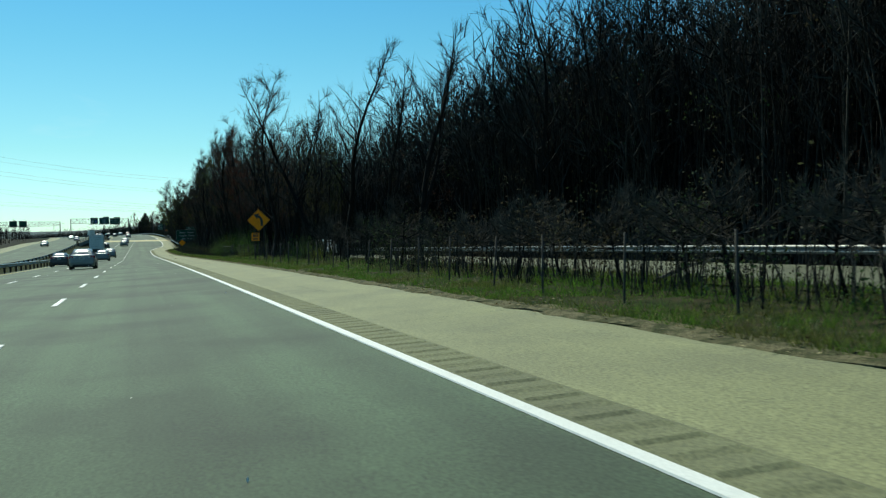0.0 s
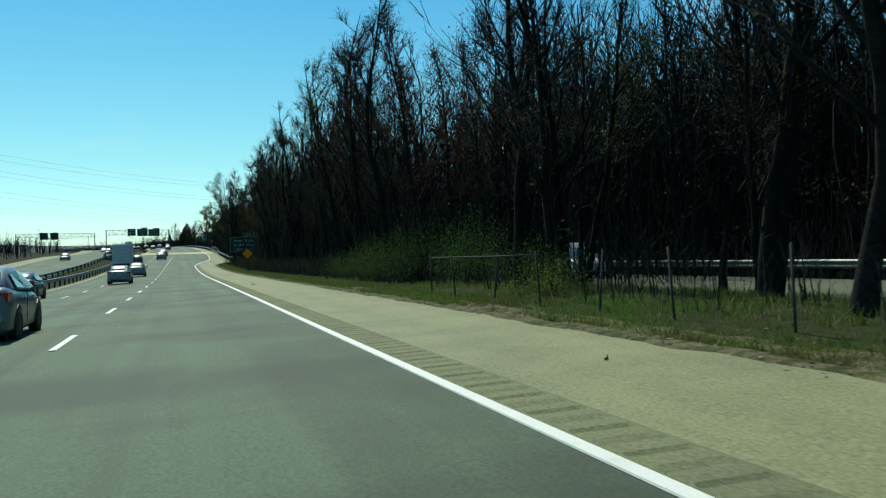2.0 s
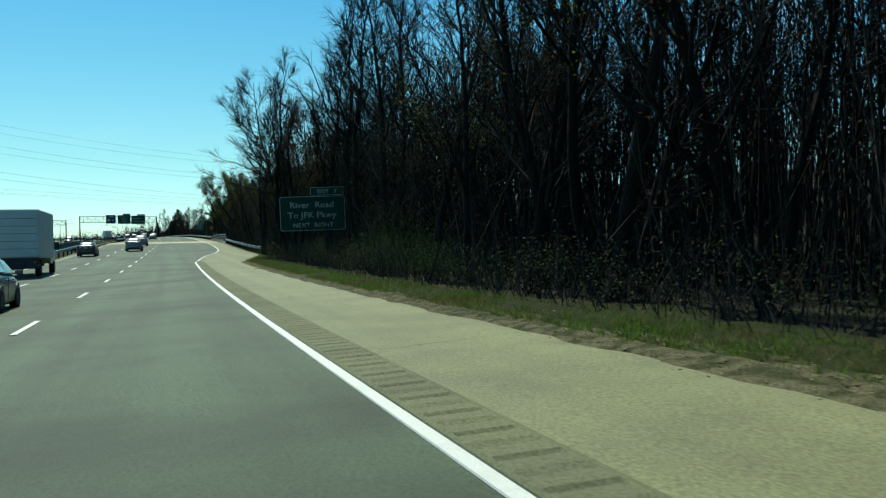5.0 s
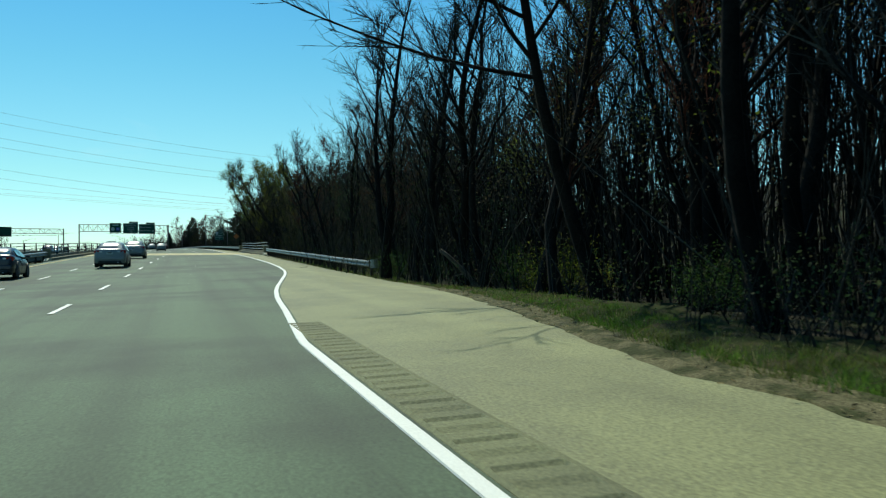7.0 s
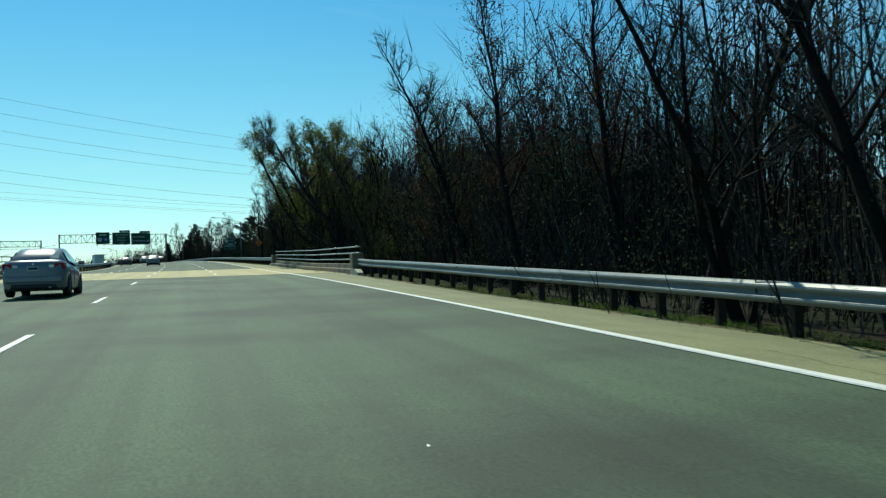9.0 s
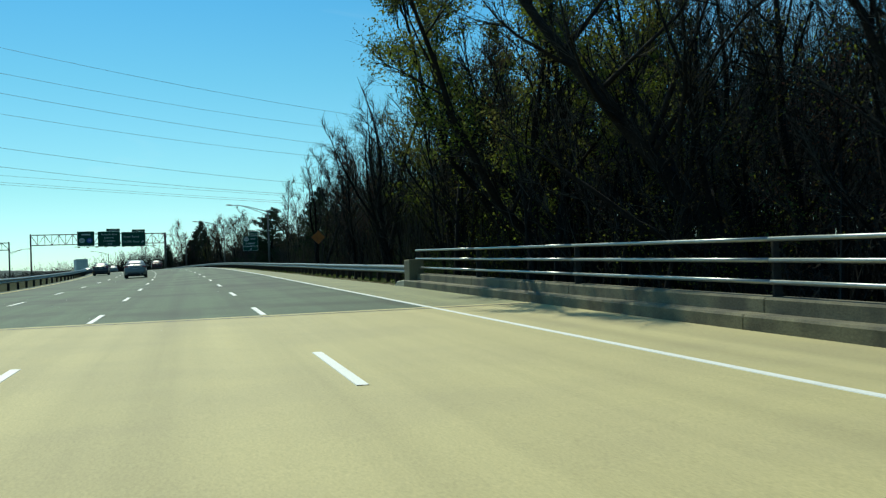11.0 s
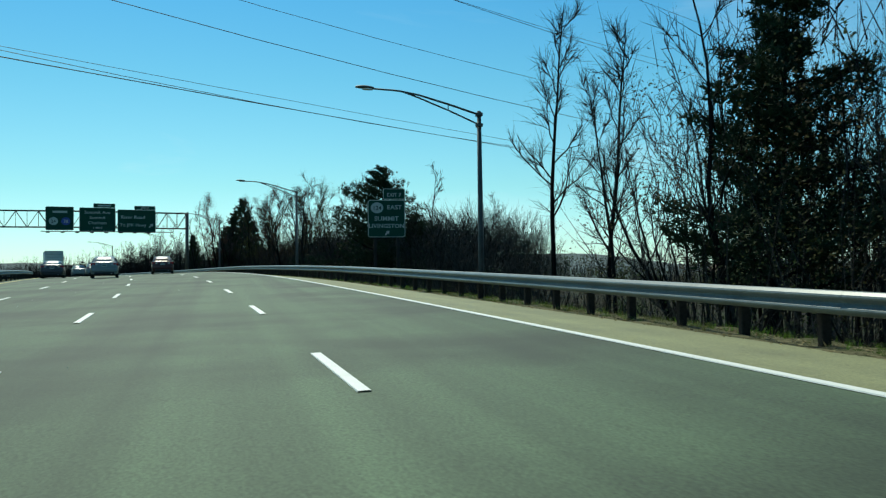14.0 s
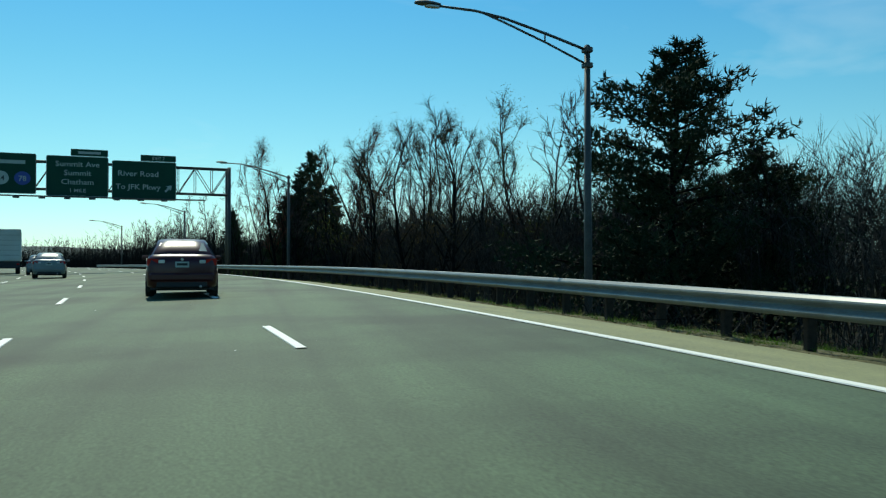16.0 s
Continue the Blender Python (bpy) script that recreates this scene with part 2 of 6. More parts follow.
def car_paint(name, base):
    m = material(name, base, 0.32, 0.1, 2.0, 0.06, 200, 0)
    m.node_tree.nodes["Principled BSDF"].inputs["Coat Weight"].default_value = 0.12
    m.node_tree.nodes["Principled BSDF"].inputs["Coat Roughness"].default_value = 0.06
    return m


RED_PAINT, SILVER_PAINT = car_paint("red_car_paint", (0.055, 0.0015, 0.003)), car_paint("silver_car_paint", (0.17, 0.195, 0.20))
DARK_PAINT, BLUE_PAINT, WHITE_PAINT = car_paint("dark_car_paint", (0.03, 0.033, 0.045)), car_paint("blue_car_paint", (0.03, 0.05, 0.12)), car_paint("white_car_paint", (0.7, 0.72, 0.7))
TINTED = material("tinted_glass", (0.03, 0.045, 0.045), 0.08, 0, 3, 0.05, 20, 0, spec=0.5)


def leafy(m, share):
    """Lets light through thin leaves and blades."""
    n, l = m.node_tree.nodes, m.node_tree.links
    b, out = n["Principled BSDF"], n["Material Output"]
    thin, mixer = n.new("ShaderNodeBsdfTranslucent"), n.new("ShaderNodeMixShader")
    mixer.inputs["Fac"].default_value = share
    l.new(b.inputs["Base Color"].links[0].from_socket, thin.inputs["Color"])
    l.new(b.outputs["BSDF"], mixer.inputs[1])
    l.new(thin.outputs["BSDF"], mixer.inputs[2])
    l.new(mixer.outputs["Shader"], out.inputs["Surface"])


for m, share in ((BLADE, 0.5), (LEAF, 0.6), (LEAF_G, 0.4), (STRAW, 0.3), (DIM_LEAF, 0.3), (BUD, 0.3), (OCHRE, 0.4)):
    leafy(m, share)


# ---- helpers for meshes ----
class Geo:
    """Collects faces and turns them into one mesh object."""

    def __init__(self):
        self.v, self.f, self.n = [], [], 0

    def add(self, verts, faces):
        verts = np.asarray(verts, float).reshape(-1, 3)
        self.v.append(verts)
        self.f += [tuple(int(i) + self.n for i in q) for q in faces]
        self.n += len(verts)
        return self

    def box(self, x0, x1, y0, y1, z0, z1, bevel=0.0):
        b = min(bevel, (x1 - x0) / 3, (y1 - y0) / 3, (z1 - z0) / 3)
        if b <= 0:
            v = [(x, y, z) for z in (z0, z1) for y in (y0, y1) for x in (x0, x1)]
            return self.add(v, [(0, 2, 3, 1), (4, 5, 7, 6), (0, 1, 5, 4), (2, 6, 7, 3), (0, 4, 6, 2), (1, 3, 7, 5)])
        bm = bmesh.new()
        bmesh.ops.create_cube(bm, size=1)
        for q in bm.verts:
            q.co = ((x0 + x1) / 2 + q.co.x * (x1 - x0), (y0 + y1) / 2 + q.co.y * (y1 - y0), (z0 + z1) / 2 + q.co.z * (z1 - z0))
        bmesh.ops.bevel(bm, geom=list(bm.edges), offset=b, segments=1, affect="EDGES")
        bm.verts.index_update()
        self.add([q.co[:] for q in bm.verts], [[q.index for q in p.verts] for p in bm.faces])
        bm.free()
        return self

    def tube(self, pts, radii, sides=6, cap=True):
        pts = np.asarray(pts, float)
        k = len(pts)
        radii = np.broadcast_to(np.asarray(radii, float), (k,))
        tan = np.gradient(pts, axis=0)
        tan /= np.linalg.norm(tan, axis=1)[:, None] + 1e-9
        ref = np.array((0, 0, 1.0)) if abs(tan[0][2]) < 0.9 else np.array((1.0, 0, 0))
        u = np.cross(tan, ref)
        u /= np.linalg.norm(u, axis=1)[:, None] + 1e-9
        w = np.cross(tan, u)
        a = np.arange(sides) / sides * 2 * math.pi
        ring = pts[:, None] + radii[:, None, None] * (u[:, None] * np.cos(a)[None, :, None] + w[:, None] * np.sin(a)[None, :, None])
        faces = [(i * sides + j, i * sides + (j + 1) % sides, (i + 1) * sides + (j + 1) % sides, (i + 1) * sides + j) for i in range(k - 1) for j in range(sides)]
        if cap:
            faces += [tuple(range(sides))[::-1], tuple((k - 1) * sides + j for j in range(sides))]
        return self.add(ring.reshape(-1, 3), faces)

    def prism(self, outline, y0, y1):
        """An outline in x, z carried from y0 to y1."""
        k = len(outline)
        v = [(x, y, z) for y in (y0, y1) for x, z in outline]
        return self.add(v, [tuple(range(k)), tuple(range(2 * k - 1, k - 1, -1))] + [(j, j + k, (j + 1) % k + k, (j + 1) % k) for j in range(k)])

    def sweep(self, section, s0, s1, step, d, h=0.0, close=False):
        """A section in (side, up) carried along the road at offset d; d and h may be functions of the station."""
        st = np.linspace(s0, s1, max(2, int(round((s1 - s0) / step)) + 1))
        df, hf = (d if callable(d) else (lambda q: q * 0 + d)), (h if callable(h) else (lambda q: q * 0 + h))
        k = len(section)
        rows = np.stack([at(st, df(st) + a, hf(st) + b) for a, b in section], 1)
        m = k if close else k - 1
        faces = [(i * k + j, i * k + (j + 1) % k, (i + 1) * k + (j + 1) % k, (i + 1) * k + j) for i in range(len(st) - 1) for j in range(m)]
        if close:
            faces += [tuple(range(k))[::-1], tuple((len(st) - 1) * k + j for j in range(k))]
        return self.add(rows.reshape(-1, 3), faces)

    def data(self, name, mat, smooth=False):
        me = bpy.data.meshes.new(name)
        me.from_pydata(np.concatenate(self.v).tolist(), [], self.f)
        me.materials.append(mat)
        if smooth:
            me.polygons.foreach_set("use_smooth", [True] * len(me.polygons))
        me.update()
        return me


def solid(name, geo, mat, label="", category="", kind="", group="", smooth=False):
    return tagged(new(name, geo.data(name, mat, smooth)), label, category, group, kind)


def thing(name, label, category, group="", m=None):
    ob = tagged(new(name), label, category, group)
    ob.empty_display_size = 0.2
    if m is not None:
        ob.matrix_world = m
    return ob


def part(name, geo, mat, parent, label="", smooth=False, m=None):
    me = geo if isinstance(geo, bpy.types.Mesh) else geo.data(name, mat, smooth)
    ob = new(name, me)
    ob.parent = parent
    if m is not None:
        ob.matrix_local = m
    return tagged(ob, label)


def lettering(name, text, size, mat, parent, x, z, y, align="CENTER", bold=0.0, stretch=1.0):
    """Built-in letters as a mesh, facing -y, the line's foot at z."""
    c = bpy.data.curves.new(name, "FONT")
    c.body, c.size, c.align_x, c.extrude, c.offset, c.resolution_u = text, size, align, 0.004, bold, 2
    tmp = bpy.data.objects.new(name, c)
    scene.collection.objects.link(tmp)
    dg = bpy.context.evaluated_depsgraph_get()
    me = bpy.data.meshes.new_from_object(tmp.evaluated_get(dg))
    bpy.data.objects.remove(tmp)
    me.transform(Matrix.Translation((x, y, z)) @ pose(0, 0, 0, 90) @ Matrix.Diagonal((stretch, 1, 1, 1)))
    me.materials.clear()
    me.materials.append(mat)
    ob = new(name, me)
    ob.parent = parent
    return ob


def rounded(w, h, r, seg=4):
    pts = []
    for cx, cz, a0 in ((w / 2 - r, h / 2 - r, 0), (-w / 2 + r, h / 2 - r, 90), (-w / 2 + r, -h / 2 + r, 180), (w / 2 - r, -h / 2 + r, 270)):
        for i in range(seg + 1):
            a = radians(a0 + 90 * i / seg)
            pts.append((cx + r * math.cos(a), cz + r * math.sin(a)))
    return pts


def ring_outline(geo, outer, inner, y0, y1):
    """A frame between two outlines of equal count, in x, z."""
    k = len(outer)
    v = [(x, y, z) for y in (y0, y1) for loop in (outer, inner) for x, z in loop]
    f = []
    for j in range(k):
        n = (j + 1) % k
        f += [(j, n, k + n, k + j), (2 * k + j, 3 * k + j, 3 * k + n, 2 * k + n), (j, 2 * k + j, 2 * k + n, n), (k + j, k + n, 3 * k + n, 3 * k + j)]
    return geo.add(v, f)


# ---- the ground ----
def smooth01(x, a, b):
    t = np.clip((x - a) / (b - a), 0, 1)
    return t * t * (3 - 2 * t)


def shoulder_edge(s):
    return np.interp(s, [-60, 192, 205, 220, 230, 240, 262, 284, 326, 900], [5.4, 5.4, 7.2, 8.8, 9.05, 8.7, 8.25, 8.05, 8.05, 8.05])


def asphalt_edge(s):
    return np.interp(s, [-60, 197, 203, 206, 208, 211, 213.5, 216, 219.5, 223, 226, 229, 235, 243, 900], [2.52, 2.56, 2.92, 3.07, 3.19, 3.42, 3.67, 3.96, 4.37, 4.78, 5.07, 5.29, 5.54, 5.64, 5.65])


def fall(s, d):
    """How far the land lies under the road's level."""
    right = 0.5 * smooth01(d, 6.5, 20) + 2.6 * smooth01(d, 9.9, 20) * smooth01(s, 300, 380) + 4.0 * smooth01(d, 9.2, 15) * smooth01(s, 280, 290) * (1 - smooth01(s, 318, 332))
    left = 0.5 * smooth01(-d, 10.2, 13.5) + 3.5 * smooth01(-d, 10.5, 12) * (1 - smooth01(-d, 14.5, 16)) * smooth01(s, 274, 284) * (1 - smooth01(s, 318, 328))
    return right + left + sunk(s, d)


def sunk(s, d):
    """The shoulder's own fall towards its outer edge."""
    return np.interp(s, [200, 222, 240, 262, 280, 285, 326, 345, 373, 400, 444, 900], [0, 0.34, 0.34, 0.24, 0.1, 0, 0, 0.10, 0.19, 0.23, 0.32, 0.34]) * np.clip((d - 5.6) / 2.8, 0, 1.5)


def stations(x, y):
    s, d = np.zeros(len(x)), np.zeros(len(x))
    for i in range(0, len(x), 4000):
        dx, dy = x[i:i + 4000, None] - _x[None], y[i:i + 4000, None] - _y[None]
        j = np.argmin(dx * dx + dy * dy, axis=1)
        k = np.arange(len(j))
        al = -np.sin(_th[j]) * dx[k, j] + np.cos(_th[j]) * dy[k, j]
        s[i:i + 4000], d[i:i + 4000] = STN[j] + np.clip(al, -1, 1), np.cos(_th[j]) * dx[k, j] + np.sin(_th[j]) * dy[k, j]
    return s, d


def land_z(s, d, x, y):
    far = np.abs(d)
    hill = 16 * smooth01(far, 120, 900) * (0.5 + 0.5 * np.sin(x * 0.004 + 1.3) * np.cos(y * 0.003)) - 6 * smooth01(y, 900, 1600)
    # added rise behind the right-hand wood, blocks low sky between the trunks
    hill = hill + 10 * smooth01(d, 26, 78) * (1 - smooth01(s, 325, 392)) * (1 - smooth01(d, 150, 400))
    return road_z(s, d) - fall(s, d) - 0.16 + hill + 0.10 * np.sin(x * 0.7 + y * 0.31) * np.sin(y * 0.53 - x * 0.2) * smooth01(far, 12, 18)


gx = np.concatenate([[-3000, -1800, -1000, -600, -350, -220, -150], np.arange(-110, 91, 2.5), [120, 160, 230, 350, 600, 1000, 1800, 3000]])
gy = np.concatenate([[-400, -200, -120], np.arange(-80, 761, 4), [800, 900, 1050, 1300, 1700, 2300, 3200]])
GX, GY = (q.ravel() for q in np.meshgrid(gx, gy))
gs, gd = stations(GX, GY)
nx = len(gx)
g = Geo()
g.add(np.stack([GX, GY, land_z(gs, gd, GX, GY)], 1), [(j * nx + i, j * nx + i + 1, (j + 1) * nx + i + 1, (j + 1) * nx + i) for j in range(len(gy) - 1) for i in range(nx - 1)])
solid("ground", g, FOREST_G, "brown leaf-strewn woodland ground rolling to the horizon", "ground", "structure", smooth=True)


def strip(name, s0, s1, d0, d1, h, mat, label, step=2.0, nd=4, kind="structure", category="", skirt=0.25):
    st = np.arange(s0, s1 + 0.01, step)
    f0, f1 = (q if callable(q) else (lambda a, q=q: a * 0 + q) for q in (d0, d1))
    cols = [at(st, f0(st), h - skirt)] + [at(st, f0(st) + (f1(st) - f0(st)) * i / nd, h - sunk(st, f0(st) + (f1(st) - f0(st)) * i / nd)) for i in range(nd + 1)] + [at(st, f1(st), h - skirt - sunk(st, f1(st)))]
    k = len(cols)
    geo = Geo().add(np.stack(cols, 1).reshape(-1, 3), [(i * k + j, i * k + j + 1, (i + 1) * k + j + 1, (i + 1) * k + j) for i in range(len(st) - 1) for j in range(k - 1)])
    return solid(name, geo, mat, label, category or name.replace("_", " "), kind)


road = strip("road", -60, 900, -10.0, asphalt_edge, 0.0, ASPHALT, "grey asphalt carriageway with faint wheel tracks", nd=6)
strip("shoulder", -60, 900, asphalt_edge, shoulder_edge, 0.0, SHOULDER, "pale tan weathered paved shoulder", nd=3)
bridge = strip("bridge_deck", 288, 313.4, -9.98, lambda s: s * 0 + 8.02, 0.008, DECK, "tan concrete bridge deck between two steel joints", step=1.27, nd=6, category="bridge deck", skirt=0.6)
# stations and terrain are shared by all that stands beside the road
strip("opposite_road", -60, 900, -29.0, -16.2, -0.25, ASPHALT, "pale opposite carriageway beyond the median", nd=3, category="road")
strip("opposite_shoulder", -60, 900, -33.0, -29.0, -0.25, SHOULDER, "pale shoulder of the opposite carriageway", nd=2, category="road shoulder")
strip("frontage_road", -60, 98, 14.0, 22.3, -0.28, SIDE_ROAD, "grey side road behind the fence", nd=2, category="road")


def verge(name, s0, s1, d0, d1, mat, label, rough=0.05, step=0.8, nd=9, dip=0.35):
    st = np.arange(s0, s1 + 0.01, step)
    f0, f1 = (q if callable(q) else (lambda a, q=q: a * 0 + q) for q in (d0, d1))
    rng = np.random.RandomState(5)
    cols = []
    for i in range(nd + 1):
        t = i / nd
        d = f0(st) + (f1(st) - f0(st)) * t
        wob = rng.uniform(-1, 1, len(st))
        h = -fall(st, d) + 0.02 + rough * wob * min(1, t * 4) - dip * (1 if i == nd else 0)
        if i == 0:
            d, h = d + 0.12 * wob, -0.012 - sunk(st, d)
        cols.append(at(st, d, h))
    k = len(cols)
    geo = Geo().add(np.stack(cols, 1).reshape(-1, 3), [(i * k + j, i * k + j + 1, (i + 1) * k + j + 1, (i + 1) * k + j) for i in range(len(st) - 1) for j in range(k - 1)])
    return solid(name, geo, mat, label, "verge", "structure", smooth=True)


verge("verge_dirt", -60, 284, lambda s: shoulder_edge(s) - 0.25, lambda s: shoulder_edge(s) + 0.75 - 0.25 * smooth01(s, 140, 158) - 0.45 * (1 - smooth01(s, 25, 60)), DIRT, "bare brown dirt with litter along the shoulder's edge", 0.03)
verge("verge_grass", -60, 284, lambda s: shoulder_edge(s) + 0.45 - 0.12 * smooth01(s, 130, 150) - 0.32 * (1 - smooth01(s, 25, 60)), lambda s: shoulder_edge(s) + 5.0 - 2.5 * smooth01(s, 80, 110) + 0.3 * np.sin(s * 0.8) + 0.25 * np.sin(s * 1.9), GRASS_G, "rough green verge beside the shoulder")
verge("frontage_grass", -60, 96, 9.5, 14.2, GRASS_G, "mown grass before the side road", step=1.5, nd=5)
verge("rail_dirt", 324, 700, lambda s: shoulder_edge(s) - 0.2, lambda s: shoulder_edge(s) + 2.6, DIRT, "stony dirt with dead leaves under the guardrail", 0.04)
verge("median_grass", -60, 266, -16.4, -9.9, GRASS_G, "green grass median between the carriageways", step=1.5, nd=5)
verge("median_grass", 326, 900, -16.4, -9.9, GRASS_G, "green grass median between the carriageways", step=1.5, nd=5)

# ---- road markings ----
DASH = [24.2, 34.8, 45.8, 56.6, 69.8, 81.5, 91.5, 102.2, 113, 126.6, 138.5, 151, 163.5, 175.8, 187.8, 198.2, 207.6, 218.5, 229.6, 240.3, 252.5, 265, 279.5, 293.2,
        303.5, 315.6, 327.4, 339.2, 351.2, 363.4, 374.8, 387, 398.5, 410, 422.5, 434.3, 447.5, 460, 472, 484, 496, 508, 520, 532, 544, 556]
DASH = [24.2 - 12.1 * i for i in range(5, 0, -1)] + DASH


def dash_mark(s, d):
    geo = Geo().sweep([(-0.065, 0.004), (-0.06, 0.016), (0.06, 0.016), (0.065, 0.004)], s - 1.68, s + 1.68, 0.84, d)
    part("dash", geo, PAINT_W, road)


for s in DASH:
    dash_mark(s, -1.82)
    dash_mark(s + 1.0, -5.5)
    if s > 285:
        dash_mark(s, 1.81)


def line_mark(name, mat, s0, s1, d, width, label):
    geo = Geo().sweep([(-width / 2, 0.004), (-width / 2 + 0.006, 0.016), (width / 2 - 0.006, 0.016), (width / 2, 0.004)], s0, s1, 0.8, d)
    part(name, geo, mat, road, label)


def edge_line(s):
    return np.interp(s, [-60, 197, 203, 206, 208, 211, 213.5, 216, 219.5, 223, 226, 229, 235, 243, 900], [2.42, 2.46, 2.82, 2.97, 3.09, 3.32, 3.57, 3.86, 4.27, 4.68, 4.97, 5.19, 5.44, 5.54, 5.55])


line_mark("edge_line", PAINT_W, -60, 700, edge_line, 0.12, "thick white edge line")
line_mark("edge_line", PAINT_Y, -60, 700, -9.2, 0.13, "worn yellow edge line")

# milled grooves beside the edge line
geo = Geo()
st = np.arange(-20, 200, 0.05)
ph = (st / 0.375) % 1.0
dep = -0.020 * np.clip(np.sin(ph * 2 * math.pi) * 2.6 - 1.0, 0, 1)
inner = np.interp(st, [90, 150], [2.50, 2.58])
a, b = at(st, inner + 0.01, 0.022), at(st, inner + 0.45, 0.022)
a2, b2 = at(st, inner + 0.03, 0.022 + dep), at(st, inner + 0.43, 0.022 + dep)
a0, b0 = at(st, inner - 0.02, 0.003), at(st, inner + 0.52, 0.003)
geo.add(np.stack([a0, a, a2, b2, b, b0], 1).reshape(-1, 3), [(i * 6 + j, i * 6 + j + 1, (i + 1) * 6 + j + 1, (i + 1) * 6 + j) for i in range(len(st) - 1) for j in range(5)])
solid("rumble_strip", geo, MILLED, "milled rumble grooves in the tan shoulder beside the line", "rumble strip", "structure")

# bridge joints, and overhead lines' shadows painted on the road
for s in (288.0, 313.3):
    geo = Geo().sweep([(0.0, 0.013), (18.0, 0.013)], s - 0.06, s + 0.06, 0.06, -9.98)
    part("expansion_joint", geo, DARK_STEEL, bridge, "dark steel joint")
    geo = Geo().sweep([(0.0, 0.011), (17.9, 0.011)], s - 0.45 if s < 300 else s + 0.12, s - 0.08 if s < 300 else s + 0.5, 0.2, -9.95)
    part("joint_header", geo, DECK, bridge, "pale concrete joint header")
# dark diagonal strips painted as the overhead lines' cast shadows
for s0, d0, s1, d1 in ((418.5, -0.8, 423.6, 6.2), (425.6, -2.4, 429.9, 3.0), (424.2, 6.6, 429.5, 5.2)):
    n = 14
    p0 = np.stack([at(s0 + (s1 - s0) * i / n - 0.04, d0 + (d1 - d0) * i / n + 0.02 * math.sin(i * 1.7), 0.004) for i in range(n + 1)])
    p1 = np.stack([at(s0 + (s1 - s0) * i / n + 0.04, d0 + (d1 - d0) * i / n + 0.02 * math.sin(i * 1.7 + 0.4), 0.004) for i in range(n + 1)])
    geo = Geo().add(np.stack([p0, p1], 1).reshape(-1, 3), [(2 * i, 2 * i + 1, 2 * i + 3, 2 * i + 2) for i in range(n)])
    part("tar_seam", geo, TAR_SHADOW, road, "dark strip painted as an overhead line's shadow")

# ---- guardrails ----
_front = [(0.0, 0.765), (-0.03, 0.757), (-0.075, 0.715), (-0.083, 0.69), (-0.075, 0.665), (-0.02, 0.628), (0.0, 0.605), (-0.02, 0.582), (-0.075, 0.545), (-0.083, 0.52), (-0.075, 0.495), (-0.03, 0.453), (0.0, 0.445)]
W_BEAM = _front + [(x + 0.008, z) for x, z in _front[::-1]]


def guardrail(s0, s1, d, side, gap, label, curve=None, lift=0.0):
    """A W-beam on posts along the road; side +1: the road lies to its left."""
    base = place((s0 + s1) / 2, d)
    ob = thing("guardrail", label, "guardrail", "guardrails along the road", base)
    inv = base.inverted()
    df = curve or (lambda q: q * 0 + d)
    sec = [(a * side, b + lift) for a, b in W_BEAM]
    n = max(1, round((s1 - s0) / 7.62))
    for i in range(n):
        a, b = s0 + (s1 - s0) * i / n, s0 + (s1 - s0) * (i + 1) / n
        geo = Geo().sweep(sec if i % 2 else [(x - 0.006 * side, z) for x, z in sec], a - 0.12, b + 0.12, 1.95, df, lambda q: -sunk(q, df(q)), close=True)
        me = geo.data("beam", RAIL_STEEL)
        me.transform(inv)
        part("beam", me, RAIL_STEEL, ob)
    geo = Geo().box(-0.075, 0.075, -0.06, 0.06, -0.5, 0.72 + lift, 0.012)
    post = geo.data("post", POST_WOOD)
    block = Geo().box(-0.045, 0.045, -0.07, 0.07, 0.45 + lift, 0.76 + lift, 0.01).data("spacer_block", POST_WOOD)
    k = int((s1 - s0) / gap)
    for i in range(k + 1):
        s = s0 + 0.2 + (s1 - s0 - 0.4) * i / k
        dd = float(df(np.array(s)))
        p = part("post", post, POST_WOOD, ob, m=inv @ place(s, dd + 0.165 * side, -0.02 - float(sunk(s, dd)), 2 * math.sin(i * 2.1)))
        part("spacer_block", block, POST_WOOD, ob, m=inv @ place(s, dd + 0.07 * side, -float(sunk(s, dd))))
    return ob


def right_rail(q):
    return np.interp(q, [-60, 228, 232, 240, 262, 283, 326, 332, 900], [9.6, 9.6, 9.45, 9.0, 8.5, 8.32, 8.35, 8.55, 8.5])


rail = guardrail(230.4, 282.6, 8.5, 1, 1.9, "galvanised guardrail on dark wooden posts beside the shoulder", right_rail)
inv = rail.matrix_world.inverted()
nose = Geo()
a = np.linspace(0, math.pi, 9)
nose.add([(x, y, z) for z in (0.40, 0.82) for x, y in zip(0.16 + 0.2 * np.cos(a), -0.35 * np.sin(a))], [(i, i + 1, i + 10, i + 9) for i in range(8)] + [tuple(range(9)), tuple(range(17, 8, -1))])
part("end_cap", nose, RAIL_STEEL, rail, "rounded end terminal", m=inv @ place(230.2, 9.54, -float(sunk(230.2, 9.5))))
guardrail(326.9, 600, 8.5, 1, 1.9, "long galvanised guardrail with dark posts around the bend", right_rail)
guardrail(-58, 264.6, -10.3, -1, 3.8, "galvanised median guardrail on dark posts")
guardrail(326.9, 600, -10.3, -1, 3.8, "galvanised median guardrail on dark posts")
guardrail(-58, 264.6, -15.9, 1, 5.7, "far median guardrail on dark posts", lift=-0.3)
guardrail(-58, 118, 22.6, 1, 3.8, "galvanised guardrail behind the side road", lift=-0.35)


